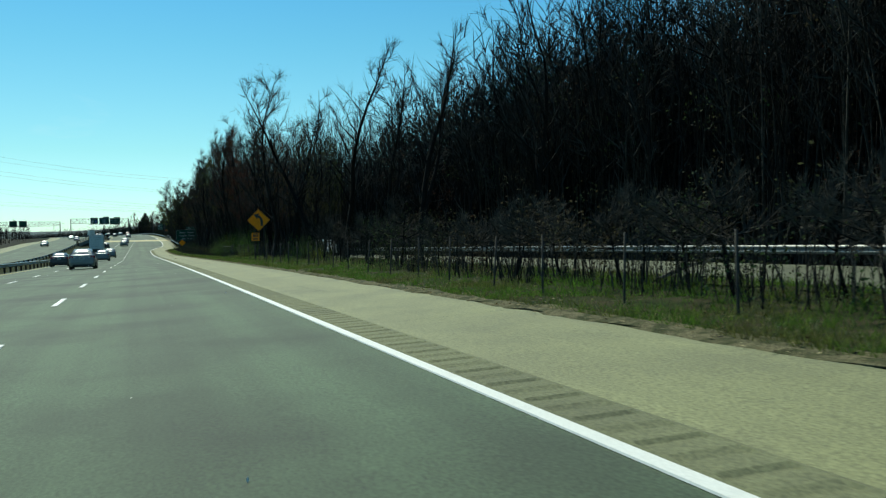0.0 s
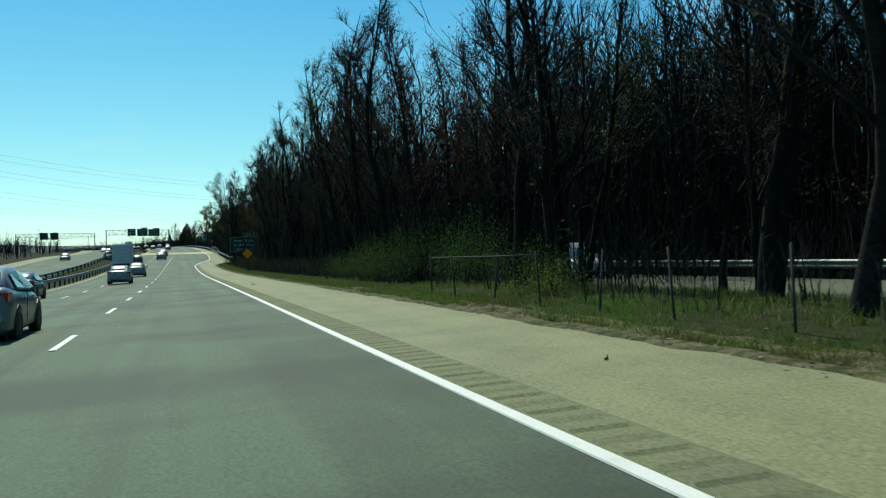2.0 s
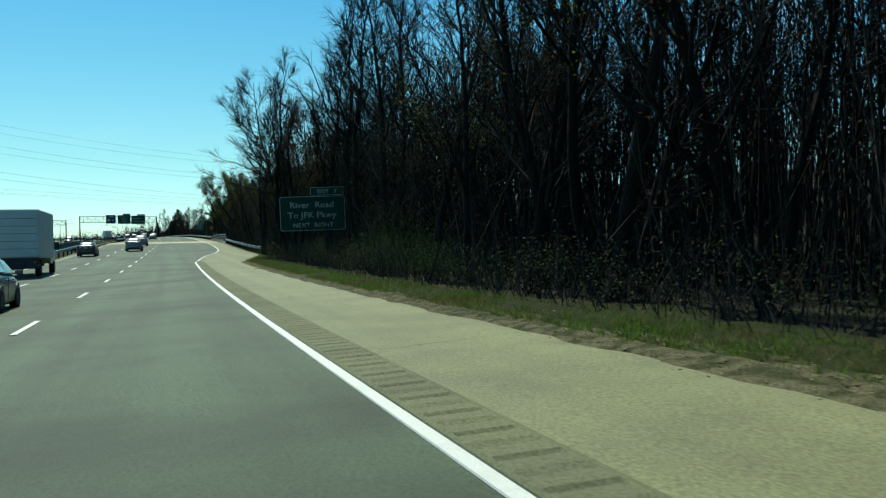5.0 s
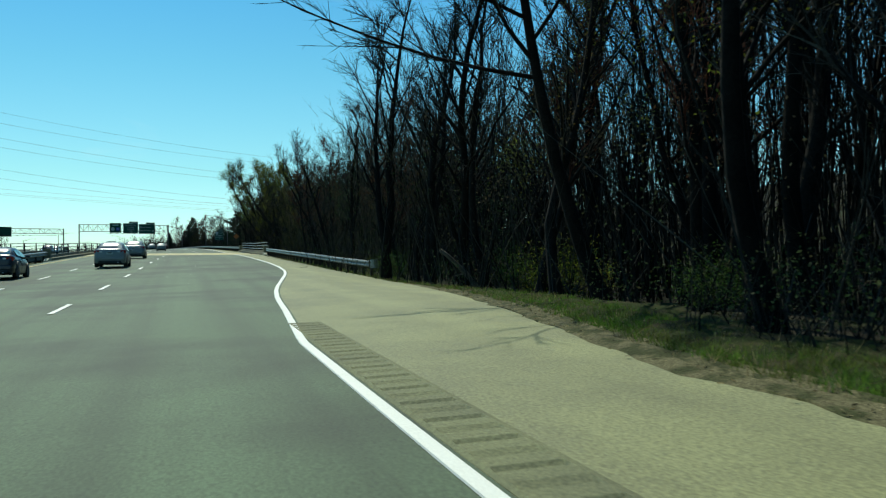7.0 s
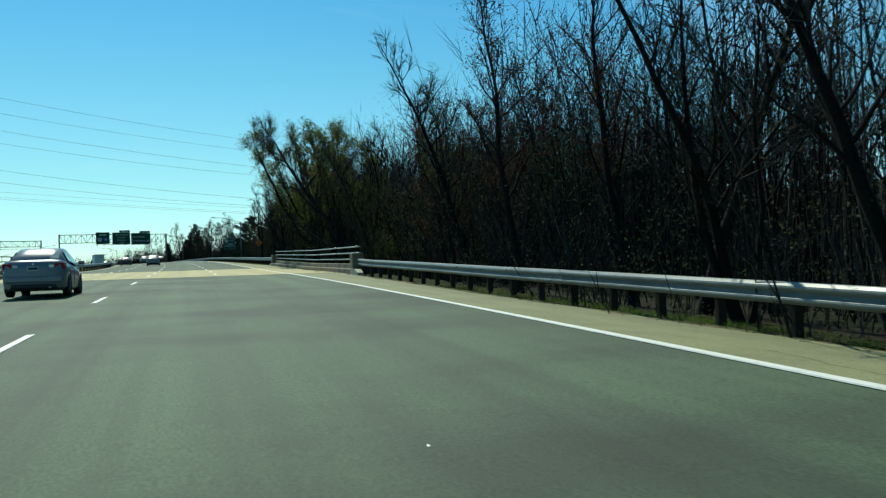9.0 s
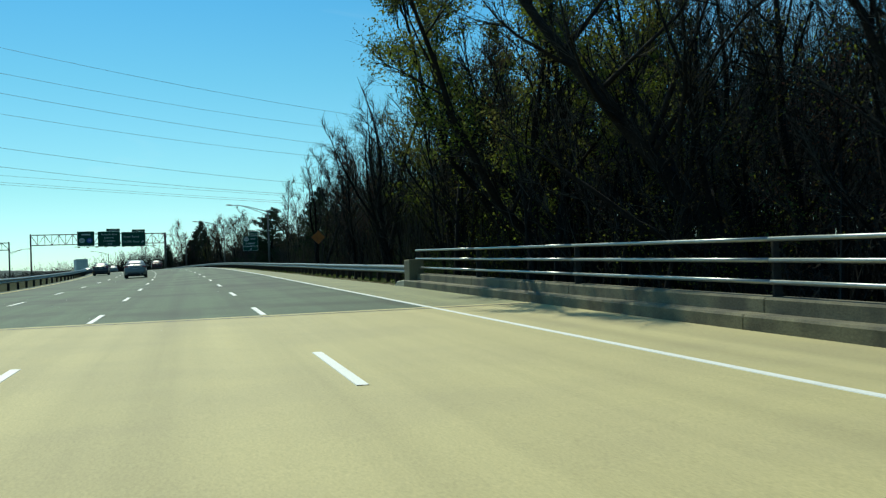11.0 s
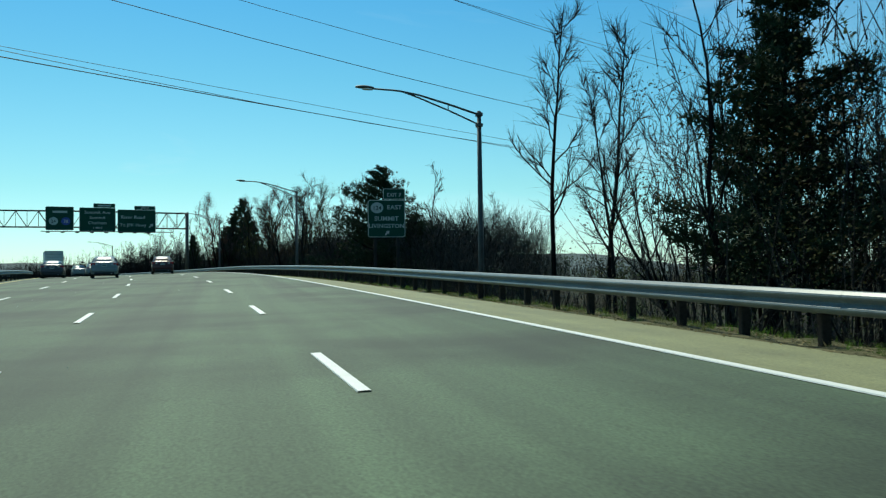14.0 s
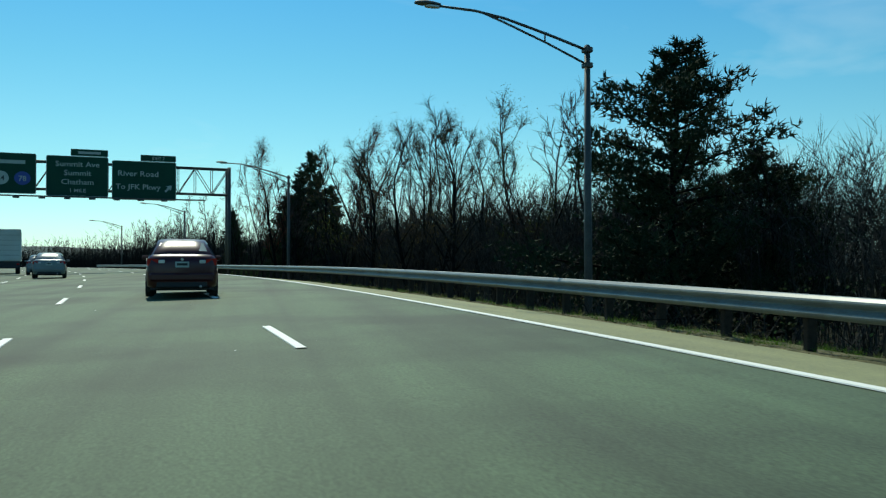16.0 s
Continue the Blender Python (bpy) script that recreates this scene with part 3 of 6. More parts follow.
# ---- bridge parapets ----
def parapet(s0, s1, d, side, label, tube_metal=STEEL):
    base = place((s0 + s1) / 2, d)
    inv = base.inverted()
    ob = thing("bridge_railing", label, "bridge railing", "bridge railings", base)
    n = round((s1 - s0) / 7.7)
    for i in range(n):
        a, b = s0 + (s1 - s0) * i / n + 0.012, s0 + (s1 - s0) * (i + 1) / n - 0.012
        low = Geo().sweep([(0, -0.3), (0.0, 0.20), (0.03, 0.235), (0.40, 0.235), (0.40, -0.3)] if side > 0 else [(0, -0.3), (0.0, 0.20), (-0.03, 0.235), (-0.40, 0.235), (-0.40, -0.3)], a, b, 1.93, d, close=True)
        up = Geo().sweep([(0.36 * side, 0.2), (0.37 * side, 0.43), (0.40 * side, 0.46), (0.78 * side, 0.46), (0.78 * side, -0.6), (0.36 * side, -0.6)], a + 0.006, b - 0.006, 1.93, d, close=True)
        for nm, geo in (("kerb_block", low), ("parapet_block", up)):
            me = geo.data(nm, CONCRETE)
            me.transform(inv)
            part(nm, me, CONCRETE, ob)
    for h in (0.68, 1.00, 1.31):
        for i in range(n):
            st = np.linspace(s0 + (s1 - s0) * i / n + 0.015, s0 + (s1 - s0) * (i + 1) / n - 0.015, 5)
            me = Geo().tube(at(st, d + 0.50 * side, h), 0.036, 10).data("rail", tube_metal, True)
            me.transform(inv)
            part("rail", me, tube_metal, ob)
    pm = Geo().prism([(-0.07, 0), (0.09, 0), (0.05, 0.86), (0.0, 0.90), (-0.05, 0.86)], -0.022, 0.022).data("post", BLACK_STEEL)
    for i in range(n + 1):
        part("post", pm, BLACK_STEEL, ob, m=inv @ place(s0 + (s1 - s0) * i / n, d + 0.60 * side, 0.44))
    pil = Geo().box(-0.28, 0.28, -0.4, 0.4, -0.4, 0.98, 0.03).data("end_pillar", CONCRETE)
    for s in (s0 + 0.2, s1 - 0.2):
        part("end_pillar", pil, CONCRETE, ob, "square concrete end pillar", m=inv @ place(s, d + 0.36 * side, 0))
    nose = Geo().add([(x * side, y, z) for y, w, h in ((0.0, 0.36, 0.235), (1.1, 0.34, 0.20), (1.7, 0.30, 0.03)) for x, z in ((0.0, -0.3), (0.0, h - 0.03), (0.03, h), (w, h), (w, -0.3))],
                     [(k * 5 + j, k * 5 + (j + 1) % 5, (k + 1) * 5 + (j + 1) % 5, (k + 1) * 5 + j) for k in range(2) for j in range(5)] + [(0, 1, 2, 3, 4), (14, 13, 12, 11, 10)]).data("kerb_nose", PALE_CONCRETE)
    for s, turn in ((s0 - 0.01, 180), (s1 + 0.01, 0)):
        part("kerb_nose", nose, PALE_CONCRETE, ob, "pale sloping kerb end", m=inv @ place(s, d + (0.36 * side if turn else 0), 0, turn))
    return ob


parapet(283.2, 326.6, 7.95, 1, "stained concrete bridge kerb with three steel tube rails")
parapet(265.2, 326.3, -9.98, -1, "stained concrete median kerb with three dark tube rails", DARK_STEEL)
parapet(265.2, 326.3, -16.25, 1, "concrete kerb and dark tube rails of the opposite bridge", DARK_STEEL)


# ---- road signs ----
def sign_post(parent, x, z0, z1, w=0.09):
    g = Geo()
    ring_outline(g, [(x - w / 2, z0), (x + w / 2, z0), (x + w / 2, z1), (x - w / 2, z1)], [(x - w / 2 + 0.02, z0 + 0.01), (x + w / 2 - 0.02, z0 + 0.01), (x + w / 2 - 0.02, z1 - 0.01), (x - w / 2 + 0.02, z1 - 0.01)], 0.03, 0.09)
    g.box(x - w / 2, x + w / 2, 0.055, 0.068, z0, z1)
    part("post", g, BLACK_STEEL, parent)


def diamond_sign(s, d, h, diag, label, arrow, posts, foot, turn=0.0, plate=False, sheet=SIGN_Y):
    ob = thing("warning_sign", label, "road sign", "diamond warning signs", place(s, d, 0, turn))
    side = diag / math.sqrt(2)
    rot = lambda pts: [((x - z) / math.sqrt(2), h + (x + z) / math.sqrt(2)) for x, z in pts]
    out = rot(rounded(side, side, 0.06))
    panel = part("panel", Geo().prism(out, 0.0, 0.012), sheet, ob)
    g = Geo()
    ring_outline(g, rot(rounded(side - 0.03, side - 0.03, 0.05)), rot(rounded(side - 0.07, side - 0.07, 0.035)), -0.004, 0.0)
    part("border", g, SIGN_K, panel, "black border")
    if arrow:
        q = diag / 1.4
        path = [(0.19, -0.36), (0.19, -0.1), (0.16, 0.06), (0.08, 0.17), (-0.04, 0.24)]
        wid = 0.075
        g = Geo()
        lft, rgt = [], []
        for i, (x, z) in enumerate(path):
            a = path[max(i - 1, 0)]
            b = path[min(i + 1, len(path) - 1)]
            dx, dz = b[0] - a[0], b[1] - a[1]
            ln = math.hypot(dx, dz)
            lft.append((x - dz / ln * wid, z + dx / ln * wid))
            rgt.append((x + dz / ln * wid, z - dx / ln * wid))
        for i in range(len(path) - 1):
            g.prism([(x * q, h + z * q) for x, z in (lft[i], rgt[i], rgt[i + 1], lft[i + 1])], -0.005, 0.001)
        g.prism([(x * q, h + z * q) for x, z in ((0.04, 0.42), (-0.30, 0.34), (-0.08, 0.06))], -0.005, 0.001)
        part("arrow", g, SIGN_K, panel, "black left-curving arrow")
    if plate:
        pl = part("speed_plate", Geo().prism([(x - 0.20, 1.43 + z) for x, z in rounded(0.49, 0.49, 0.03)], 0.0, 0.012), SIGN_Y, ob, "yellow advisory speed plate")
        g = Geo()
        ring_outline(g, [(x - 0.20, 1.43 + z) for x, z in rounded(0.47, 0.47, 0.03)], [(x - 0.20, 1.43 + z) for x, z in rounded(0.44, 0.44, 0.02)], -0.004, 0)
        part("border", g, SIGN_K, pl)
        lettering("numerals", "60", 0.32, SIGN_K, pl, -0.20, 1.42, -0.004, bold=0.012)
        lettering("letters", "MPH", 0.14, SIGN_K, pl, -0.20, 1.25, -0.004, bold=0.006)
    for x in posts:
        sign_post(ob, x, foot, h + 0.25)
    return ob


diamond_sign(56.4, 6.93, 2.43, 1.36, "yellow diamond left-curve sign with a 60 speed plate", True, (-0.22, 0.30), -0.5, -8, True)
diamond_sign(135.5, 6.0, 1.72, 0.95, "small yellow diamond warning sign on a thin post", False, (0.0,), -0.5, -4)
# this sign takes the darker sheeting that paints its shade
diamond_sign(361.0, 9.9, 2.45, 1.05, "yellow diamond sign on two posts, coloured darker for shade", False, (-0.28, 0.28), -1.2, -6, sheet=SIGN_SHADED)


def guide_sign(name, label, m, w, z0, z1, rows, tab=None, posts=(), foot=-0.8, deco=None):
    """A green panel, local x from 0 to w; rows: (text, size, x, z) from the panel's lower left corner."""
    ob = thing(name, label, "road sign", "green guide signs", m)
    cx, h = w / 2, z1 - z0
    panel = part("panel", Geo().prism([(cx + x, z0 + h / 2 + z) for x, z in rounded(w, h, 0.14)], 0.0, 0.04), SIGN_G, ob)
    g = Geo()
    ring_outline(g, [(cx + x, z0 + h / 2 + z) for x, z in rounded(w - 0.04, h - 0.04, 0.13)], [(cx + x, z0 + h / 2 + z) for x, z in rounded(w - 0.10, h - 0.10, 0.10)], -0.005, 0)
    part("border", g, SIGN_W, panel, "white border")
    for text, size, x, z in rows:
        lettering("letters", text, size, SIGN_W, panel, x, z0 + z, -0.005, bold=0.006, stretch=1.12)
    if tab:
        x0, x1, zt, text, size = tab
        t = part("exit_tab", Geo().prism([((x0 + x1) / 2 + x, (z1 + 0.02 + zt) / 2 + z) for x, z in rounded(x1 - x0, zt - z1 - 0.02, 0.08)], 0.0, 0.04), SIGN_G, ob, "green exit tab")
        g = Geo()
        ring_outline(g, [((x0 + x1) / 2 + x, (z1 + 0.02 + zt) / 2 + z) for x, z in rounded(x1 - x0 - 0.03, zt - z1 - 0.05, 0.07)], [((x0 + x1) / 2 + x, (z1 + 0.02 + zt) / 2 + z) for x, z in rounded(x1 - x0 - 0.08, zt - z1 - 0.10, 0.05)], -0.005, 0)
        part("border", g, SIGN_W, t)
        if text:
            lettering("letters", text, size, SIGN_W, t, (x0 + x1) / 2, z1 + (zt - z1) * 0.28, -0.005, bold=0.004)
        else:
            part("text_bar", Geo().box(x0 + (x1 - x0) * 0.2, x1 - (x1 - x0) * 0.2, -0.004, 0.002, z1 + (zt - z1) * 0.35, z1 + (zt - z1) * 0.7), SIGN_W, t)
    for x in posts:
        sign_post(ob, x, foot, z1 - 0.05, 0.16)
    for z in (z0 + h * 0.25, z0 + h * 0.75):
        part("stiffener", Geo().box(0.08, w - 0.08, 0.041, 0.062, z - 0.04, z + 0.04), SIGN_BACK, ob)
    return ob, panel


def disc(cx, cz, r, y0, y1, n=24, sx=1.0):
    return Geo().prism([(cx + sx * r * math.cos(2 * math.pi * i / n), cz + r * math.sin(2 * math.pi * i / n)) for i in range(n)], y0, y1)


def up_arrow(cx, cz, q):
    """A white arrow that points up to the right."""
    g = Geo()
    rot = lambda x, z: (cx + (x * 0.7 + z * 0.7) * q, cz + (-x * 0.7 + z * 0.7) * q)
    g.prism([rot(*p) for p in ((-0.12, -0.5), (0.12, -0.5), (0.12, 0.1), (-0.12, 0.1))], -0.006, 0.001)
    g.prism([rot(*p) for p in ((-0.36, 0.05), (0.36, 0.05), (0, 0.55))], -0.006, 0.001)
    return g


guide_sign("exit_sign", "green River Road exit sign on two steel posts", place(188, 7.30, 0, -3) @ pose(0, 0, 0, 0, -1.2, 0), 3.96, 1.80, 3.90,
           [("River  Road", 0.50, 1.94, 1.40), ("To JFK Pkwy", 0.50, 1.94, 0.79), ("NEXT  RIGHT", 0.36, 1.99, 0.23)], (1.86, 3.90, 4.44, "EXIT   7", 0.35), (0.72, 3.32), -0.6)
sg, pn = guide_sign("exit_sign", "green route 124 east exit sign above the guardrail", place(428.5, 10.87, 0, -6), 2.15, 2.02, 4.16,
                    [("EAST", 0.34, 1.53, 1.60), ("SUMMIT", 0.35, 1.075, 0.95), ("LIVINGSTON", 0.315, 1.075, 0.55)], (0.88, 2.15, 4.80, "EXIT 7", 0.29), (0.42, 1.72), -1.6)
shield = part("route_shield", disc(0.54, 2.02 + 1.68, 0.31, -0.005, 0.001, sx=1.15), SIGN_W, pn, "white oval route marker")
lettering("numerals", "124", 0.34, SIGN_K, shield, 0.54, 2.02 + 1.56, -0.008, bold=0.006)
part("arrow", up_arrow(1.1, 2.02 + 0.26, 0.34), SIGN_W, pn, "white slanted arrow")


# ---- sign gantry ----
def gantry(s, d0, d1, z0, z1, panels, label, lift=0.0):
    ob = thing("sign_gantry", label, "sign gantry", "", place(s, 0, lift))
    inv = ob.matrix_world.inverted()
    for d in (d0, d1):
        foot = float((inv @ Vector(at(s, d, -1.5)))[2])
        for y in (-0.55, 0.55):
            part("post", Geo().tube([(d, y, foot), (d, y, z1 + 0.15)], [0.17, 0.14], 10), DARK_STEEL, ob, smooth=True)
        part("post_brace", Geo().tube([(d, -0.55, z0 - 2), (d, 0.55, z0 - 0.4)], 0.05, 6).tube([(d, 0.55, z0 - 2), (d, -0.55, z0 - 0.4)], 0.05, 6), DARK_STEEL, ob)
    for y in (-0.55, 0.55):
        for z in (z0, z1):
            part("chord", Geo().tube([(d0, y, z), ((d0 + d1) / 2, y, z + 0.08), (d1, y, z)], 0.07, 8), DARK_STEEL, ob, smooth=True)
    n = round((d1 - d0) / 1.45)
    for i in range(n):
        a, b = d0 + (d1 - d0) * i / n, d0 + (d1 - d0) * (i + 1) / n
        for y in (-0.55, 0.55):
            g = Geo().tube([(a, y, z0), (b, y, z1)] if i % 2 else [(a, y, z1), (b, y, z0)], 0.035, 5).tube([(b, y, z0), (b, y, z1)], 0.03, 5)
            part("lattice", g, DARK_STEEL, ob)
    part("walkway", Geo().box(min(p[0] for p in panels) - 0.6, d1 - 2.2, -1.35, -0.75, z0 - 0.62, z0 - 0.54), DARK_STEEL, ob, "grated walkway under the panels")
    for i in range(8):
        x = min(p[0] for p in panels) + i * 1.9
        part("lamp_box", Geo().box(x, x + 0.5, -1.6, -1.3, z0 - 0.80, z0 - 0.56, 0.03), DARK_STEEL, ob)
    return ob


PANELS = [(-8.55, 3.62), (-4.2, 4.78), (0.86, 5.20)]
gantry(518, -18.0, 10.6, 6.75, 9.0, PANELS, "dark lattice sign gantry spanning the carriageway")
base = place(518, 0)
s1_, p1_ = guide_sign("overhead_sign", "green overhead sign with two route markers", base @ pose(-8.55, -0.75, 0), 3.62, 6.35, 9.62, [])
part("text_bar", Geo().box(0.9, 2.8, -0.006, 0.002, 8.75, 9.05), SIGN_W, p1_)
for x, t, mt in ((1.0, "24", SIGN_W), (2.6, "78", SIGN_BLUE)):
    r = part("route_shield", disc(x, 7.6, 0.55, -0.006, 0.001, sx=1.1), mt, p1_, "route marker")
    lettering("numerals", t, 0.6, SIGN_K if t == "24" else SIGN_W, r, x, 7.38, -0.009, bold=0.008)
guide_sign("overhead_sign", "green overhead Summit and Chatham sign", base @ pose(-4.2, -0.75, 0), 4.78, 6.25, 9.56,
           [("Summit Ave", 0.62, 2.39, 2.45), ("Summit", 0.62, 2.39, 1.72), ("Chatham", 0.62, 2.39, 0.98), ("1 MILE", 0.42, 2.39, 0.34)], (1.85, 4.75, 10.16, "", 0.3))
sg, pn = guide_sign("overhead_sign", "green overhead River Road exit sign with an arrow", base @ pose(0.86, -0.75, 0), 5.20, 6.08, 9.36,
                    [("River Road", 0.66, 2.1, 2.0), ("To JFK Pkwy", 0.62, 2.1, 0.9)], (2.28, 5.18, 9.92, "EXIT 7", 0.36))
part("arrow", up_arrow(4.55, 7.1, 0.75), SIGN_W, pn, "white slanted arrow")
gantry(527, -56, -22, 6.2, 7.8, [(-46, 4)], "far sign gantry over the opposite carriageway")
for x in (-46.0, -41.5):
    guide_sign("overhead_sign", "back of an overhead sign over the opposite carriageway", place(527, x, 0) @ pose(0, -0.75, 0), 3.6, 5.4, 8.6, [])


# ---- street lamps ----
def street_lamp(s, d, top, label, first=None):
    if first:
        return copy_thing(first, place(s, d, 0))
    ob = thing("street_lamp", label, "street lamp", "street lamps", place(s, d, 0))
    part("pole", Geo().tube([(0, 0, -3.2), (0, 0, 2), (0, 0, top)], [0.125, 0.115, 0.085], 10), DARK_STEEL, ob, smooth=True)
    part("cap", Geo().tube([(0, 0, top), (0, 0, top + 0.06)], [0.10, 0.06], 10), DARK_STEEL, ob)
    up = [(0, 0, top - 0.10), (-1.3, 0, top + 0.28), (-2.6, 0, top + 0.62), (-3.5, 0, top + 0.76), (-4.6, 0, top + 0.80)]
    low = [(0, 0, top - 0.52), (-1.3, 0, top + 0.02), (-2.6, 0, top + 0.50), (-3.2, 0, top + 0.70)]
    part("arm", Geo().tube(up, [0.045, 0.045, 0.042, 0.04, 0.035], 8).tube(low, 0.035, 8).tube([(-1.35, 0, top + 0.04), (-1.35, 0, top + 0.29)], 0.022, 6), DARK_STEEL, ob, "trussed arm", True)
    for z0 in (top - 0.62, top - 0.17):
        part("bracket", Geo().box(-0.13, 0.13, -0.13, 0.13, z0, z0 + 0.155, 0.02), DARK_STEEL, ob)
    y = np.linspace(0, 1, 7)
    hw = np.array([0.05, 0.10, 0.14, 0.16, 0.16, 0.13, 0.05])
    head = Geo()
    rows = [[(-4.5 - 0.75 * t, w * math.cos(a), top + 0.81 + 0.10 * math.sin(a) * (0.5 + w * 4)) for a in np.linspace(0, math.pi, 7)] for t, w in zip(y, hw)]
    head.add(np.array(rows).reshape(-1, 3), [(i * 7 + j, i * 7 + j + 1, (i + 1) * 7 + j + 1, (i + 1) * 7 + j) for i in range(6) for j in range(6)] + [tuple(i * 7 for i in range(7)) + tuple(i * 7 + 6 for i in range(6, -1, -1))])
    hd = part("lamp_head", head, DARK_STEEL, ob, "flat cobra lamp head", True)
    part("lens", Geo().add([(-4.75 - 0.22 * math.cos(a), 0.11 * math.sin(a), top + 0.79 - 0.05 * k) for k in (0, 1) for a in np.linspace(0, 2 * math.pi, 13)[:-1]], [tuple(range(12, 24))] + [(i, (i + 1) % 12, (i + 1) % 12 + 12, i + 12) for i in range(12)]), CLEAR_LAMP, hd)
    return ob


lamp = street_lamp(414, 12.38, 6.98, "dark steel street lamp with a trussed arm")
for s in (459, 503, 552, 600):
    street_lamp(s, 12.4, 7, "", lamp)
for s in (560, 640):
    copy_thing(lamp, place(s, -20, 0, 180))


# ---- chain-link fence before the side road ----
def fence(s0, s1, d, label):
    base = place((s0 + s1) / 2, d)
    inv = base.inverted()
    ob = thing("chain_link_fence", label, "fence", "", base)
    rng = random.Random(3)
    n = round((s1 - s0) / 2.6)
    pm = Geo().tube([(0, 0, -0.6), (0, 0, 1.14)], 0.019, 8).data("post", FENCE_STEEL, True)
    tops = []
    for i in range(n + 1):
        s = s0 + (s1 - s0) * i / n + rng.uniform(-0.2, 0.2)
        part("post", pm, FENCE_STEEL, ob, m=inv @ place(s, d, -0.12) @ pose(0, 0, 0, rng.uniform(-4, 4), rng.uniform(-5, 5), 0))
        if s > 68:
            tops.append(at(s, d, 0.94 + rng.uniform(-0.03, 0.03)))
    me = Geo().tube(np.array(tops), 0.018, 6).data("top_rail", FENCE_STEEL, True)
    me.transform(inv)
    part("top_rail", me, FENCE_STEEL, ob)
    # the wires of the mesh, as thin crossing strands
    g = Geo()
    L, H, step = s1 - s0, 1.08, 0.22
    v, f = [], []
    for dirn in (1, -1):
        for q in np.arange(-H, L, step):
            a, b = max(q, 0), min(q + H, L)
            if b - a < 0.1:
                continue
            z0, z1 = (a - q, b - q) if dirn > 0 else (H - (a - q), H - (b - q))
            p, r = at(s0 + a, d, z0 - 0.1), at(s0 + b, d, z1 - 0.1)
            k = len(v)
            v += [p, p + (0, 0, 0.004), r + (0, 0, 0.004), r]
            f.append((k, k + 1, k + 2, k + 3))
    me = g.add(v, f).data("wire_mesh", FENCE_STEEL)
    me.transform(inv)
    part("wire_mesh", me, FENCE_STEEL, ob, "thin grey wire mesh")


fence(4, 76, 6.55, "leaning chain-link fence with grey pipe posts")


# ---- trees ----
def spikes(base, tip, r):
    """Many thin three-sided pyramids at once."""
    base, tip = np.asarray(base, float), np.asarray(tip, float)
    n = len(base)
    ax = tip - base
    ax /= np.linalg.norm(ax, axis=1)[:, None] + 1e-9
    ref = np.where(np.abs(ax[:, 2:3]) < 0.9, np.array([[0, 0, 1.0]]), np.array([[1.0, 0, 0]]))
    u = np.cross(ax, ref)
    u /= np.linalg.norm(u, axis=1)[:, None] + 1e-9
    w = np.cross(ax, u)
    r = np.broadcast_to(np.asarray(r, float), (n,))[:, None]
    v = np.stack([base + r * u, base + r * (-0.5 * u + 0.87 * w), base + r * (-0.5 * u - 0.87 * w), tip], 1).reshape(-1, 3)
    k = np.arange(n)[:, None] * 4
    f = np.concatenate([k + [0, 1, 3], k + [1, 2, 3], k + [2, 0, 3]], 0)
    return v, f


def flakes(centre, size, rng):
    """Small four-cornered leaves with random turns."""
    n = len(centre)
    a = rng.normal(size=(n, 3))
    a /= np.linalg.norm(a, axis=1)[:, None]
    b = np.cross(a, rng.normal(size=(n, 3)))
    b /= np.linalg.norm(b, axis=1)[:, None]
    sz = (size * rng.uniform(0.6, 1.3, n))[:, None]
    v = np.stack([centre - a * sz, centre + b * sz * 0.6, centre + a * sz, centre - b * sz * 0.6], 1).reshape(-1, 3)
    return v, np.arange(n * 4).reshape(-1, 4)


def quick(name, v, f, mat):
    me = bpy.data.meshes.new(name)
    me.from_pydata(np.asarray(v).tolist(), [], np.asarray(f).tolist())
    me.materials.append(mat)
    me.update()
    return me


def branch(rng, p, d, length, r0, r1, n, lift, wob):
    pts, rad = [p], [r0]
    d = d / np.linalg.norm(d)
    for i in range(n):
        d = d + rng.normal(0, wob, 3) + np.array((0, 0, lift))
        d /= np.linalg.norm(d)
        p = p + d * length / n
        pts.append(p)
        rad.append(r0 + (r1 - r0) * (i + 1) / n)
    return np.array(pts), np.array(rad)


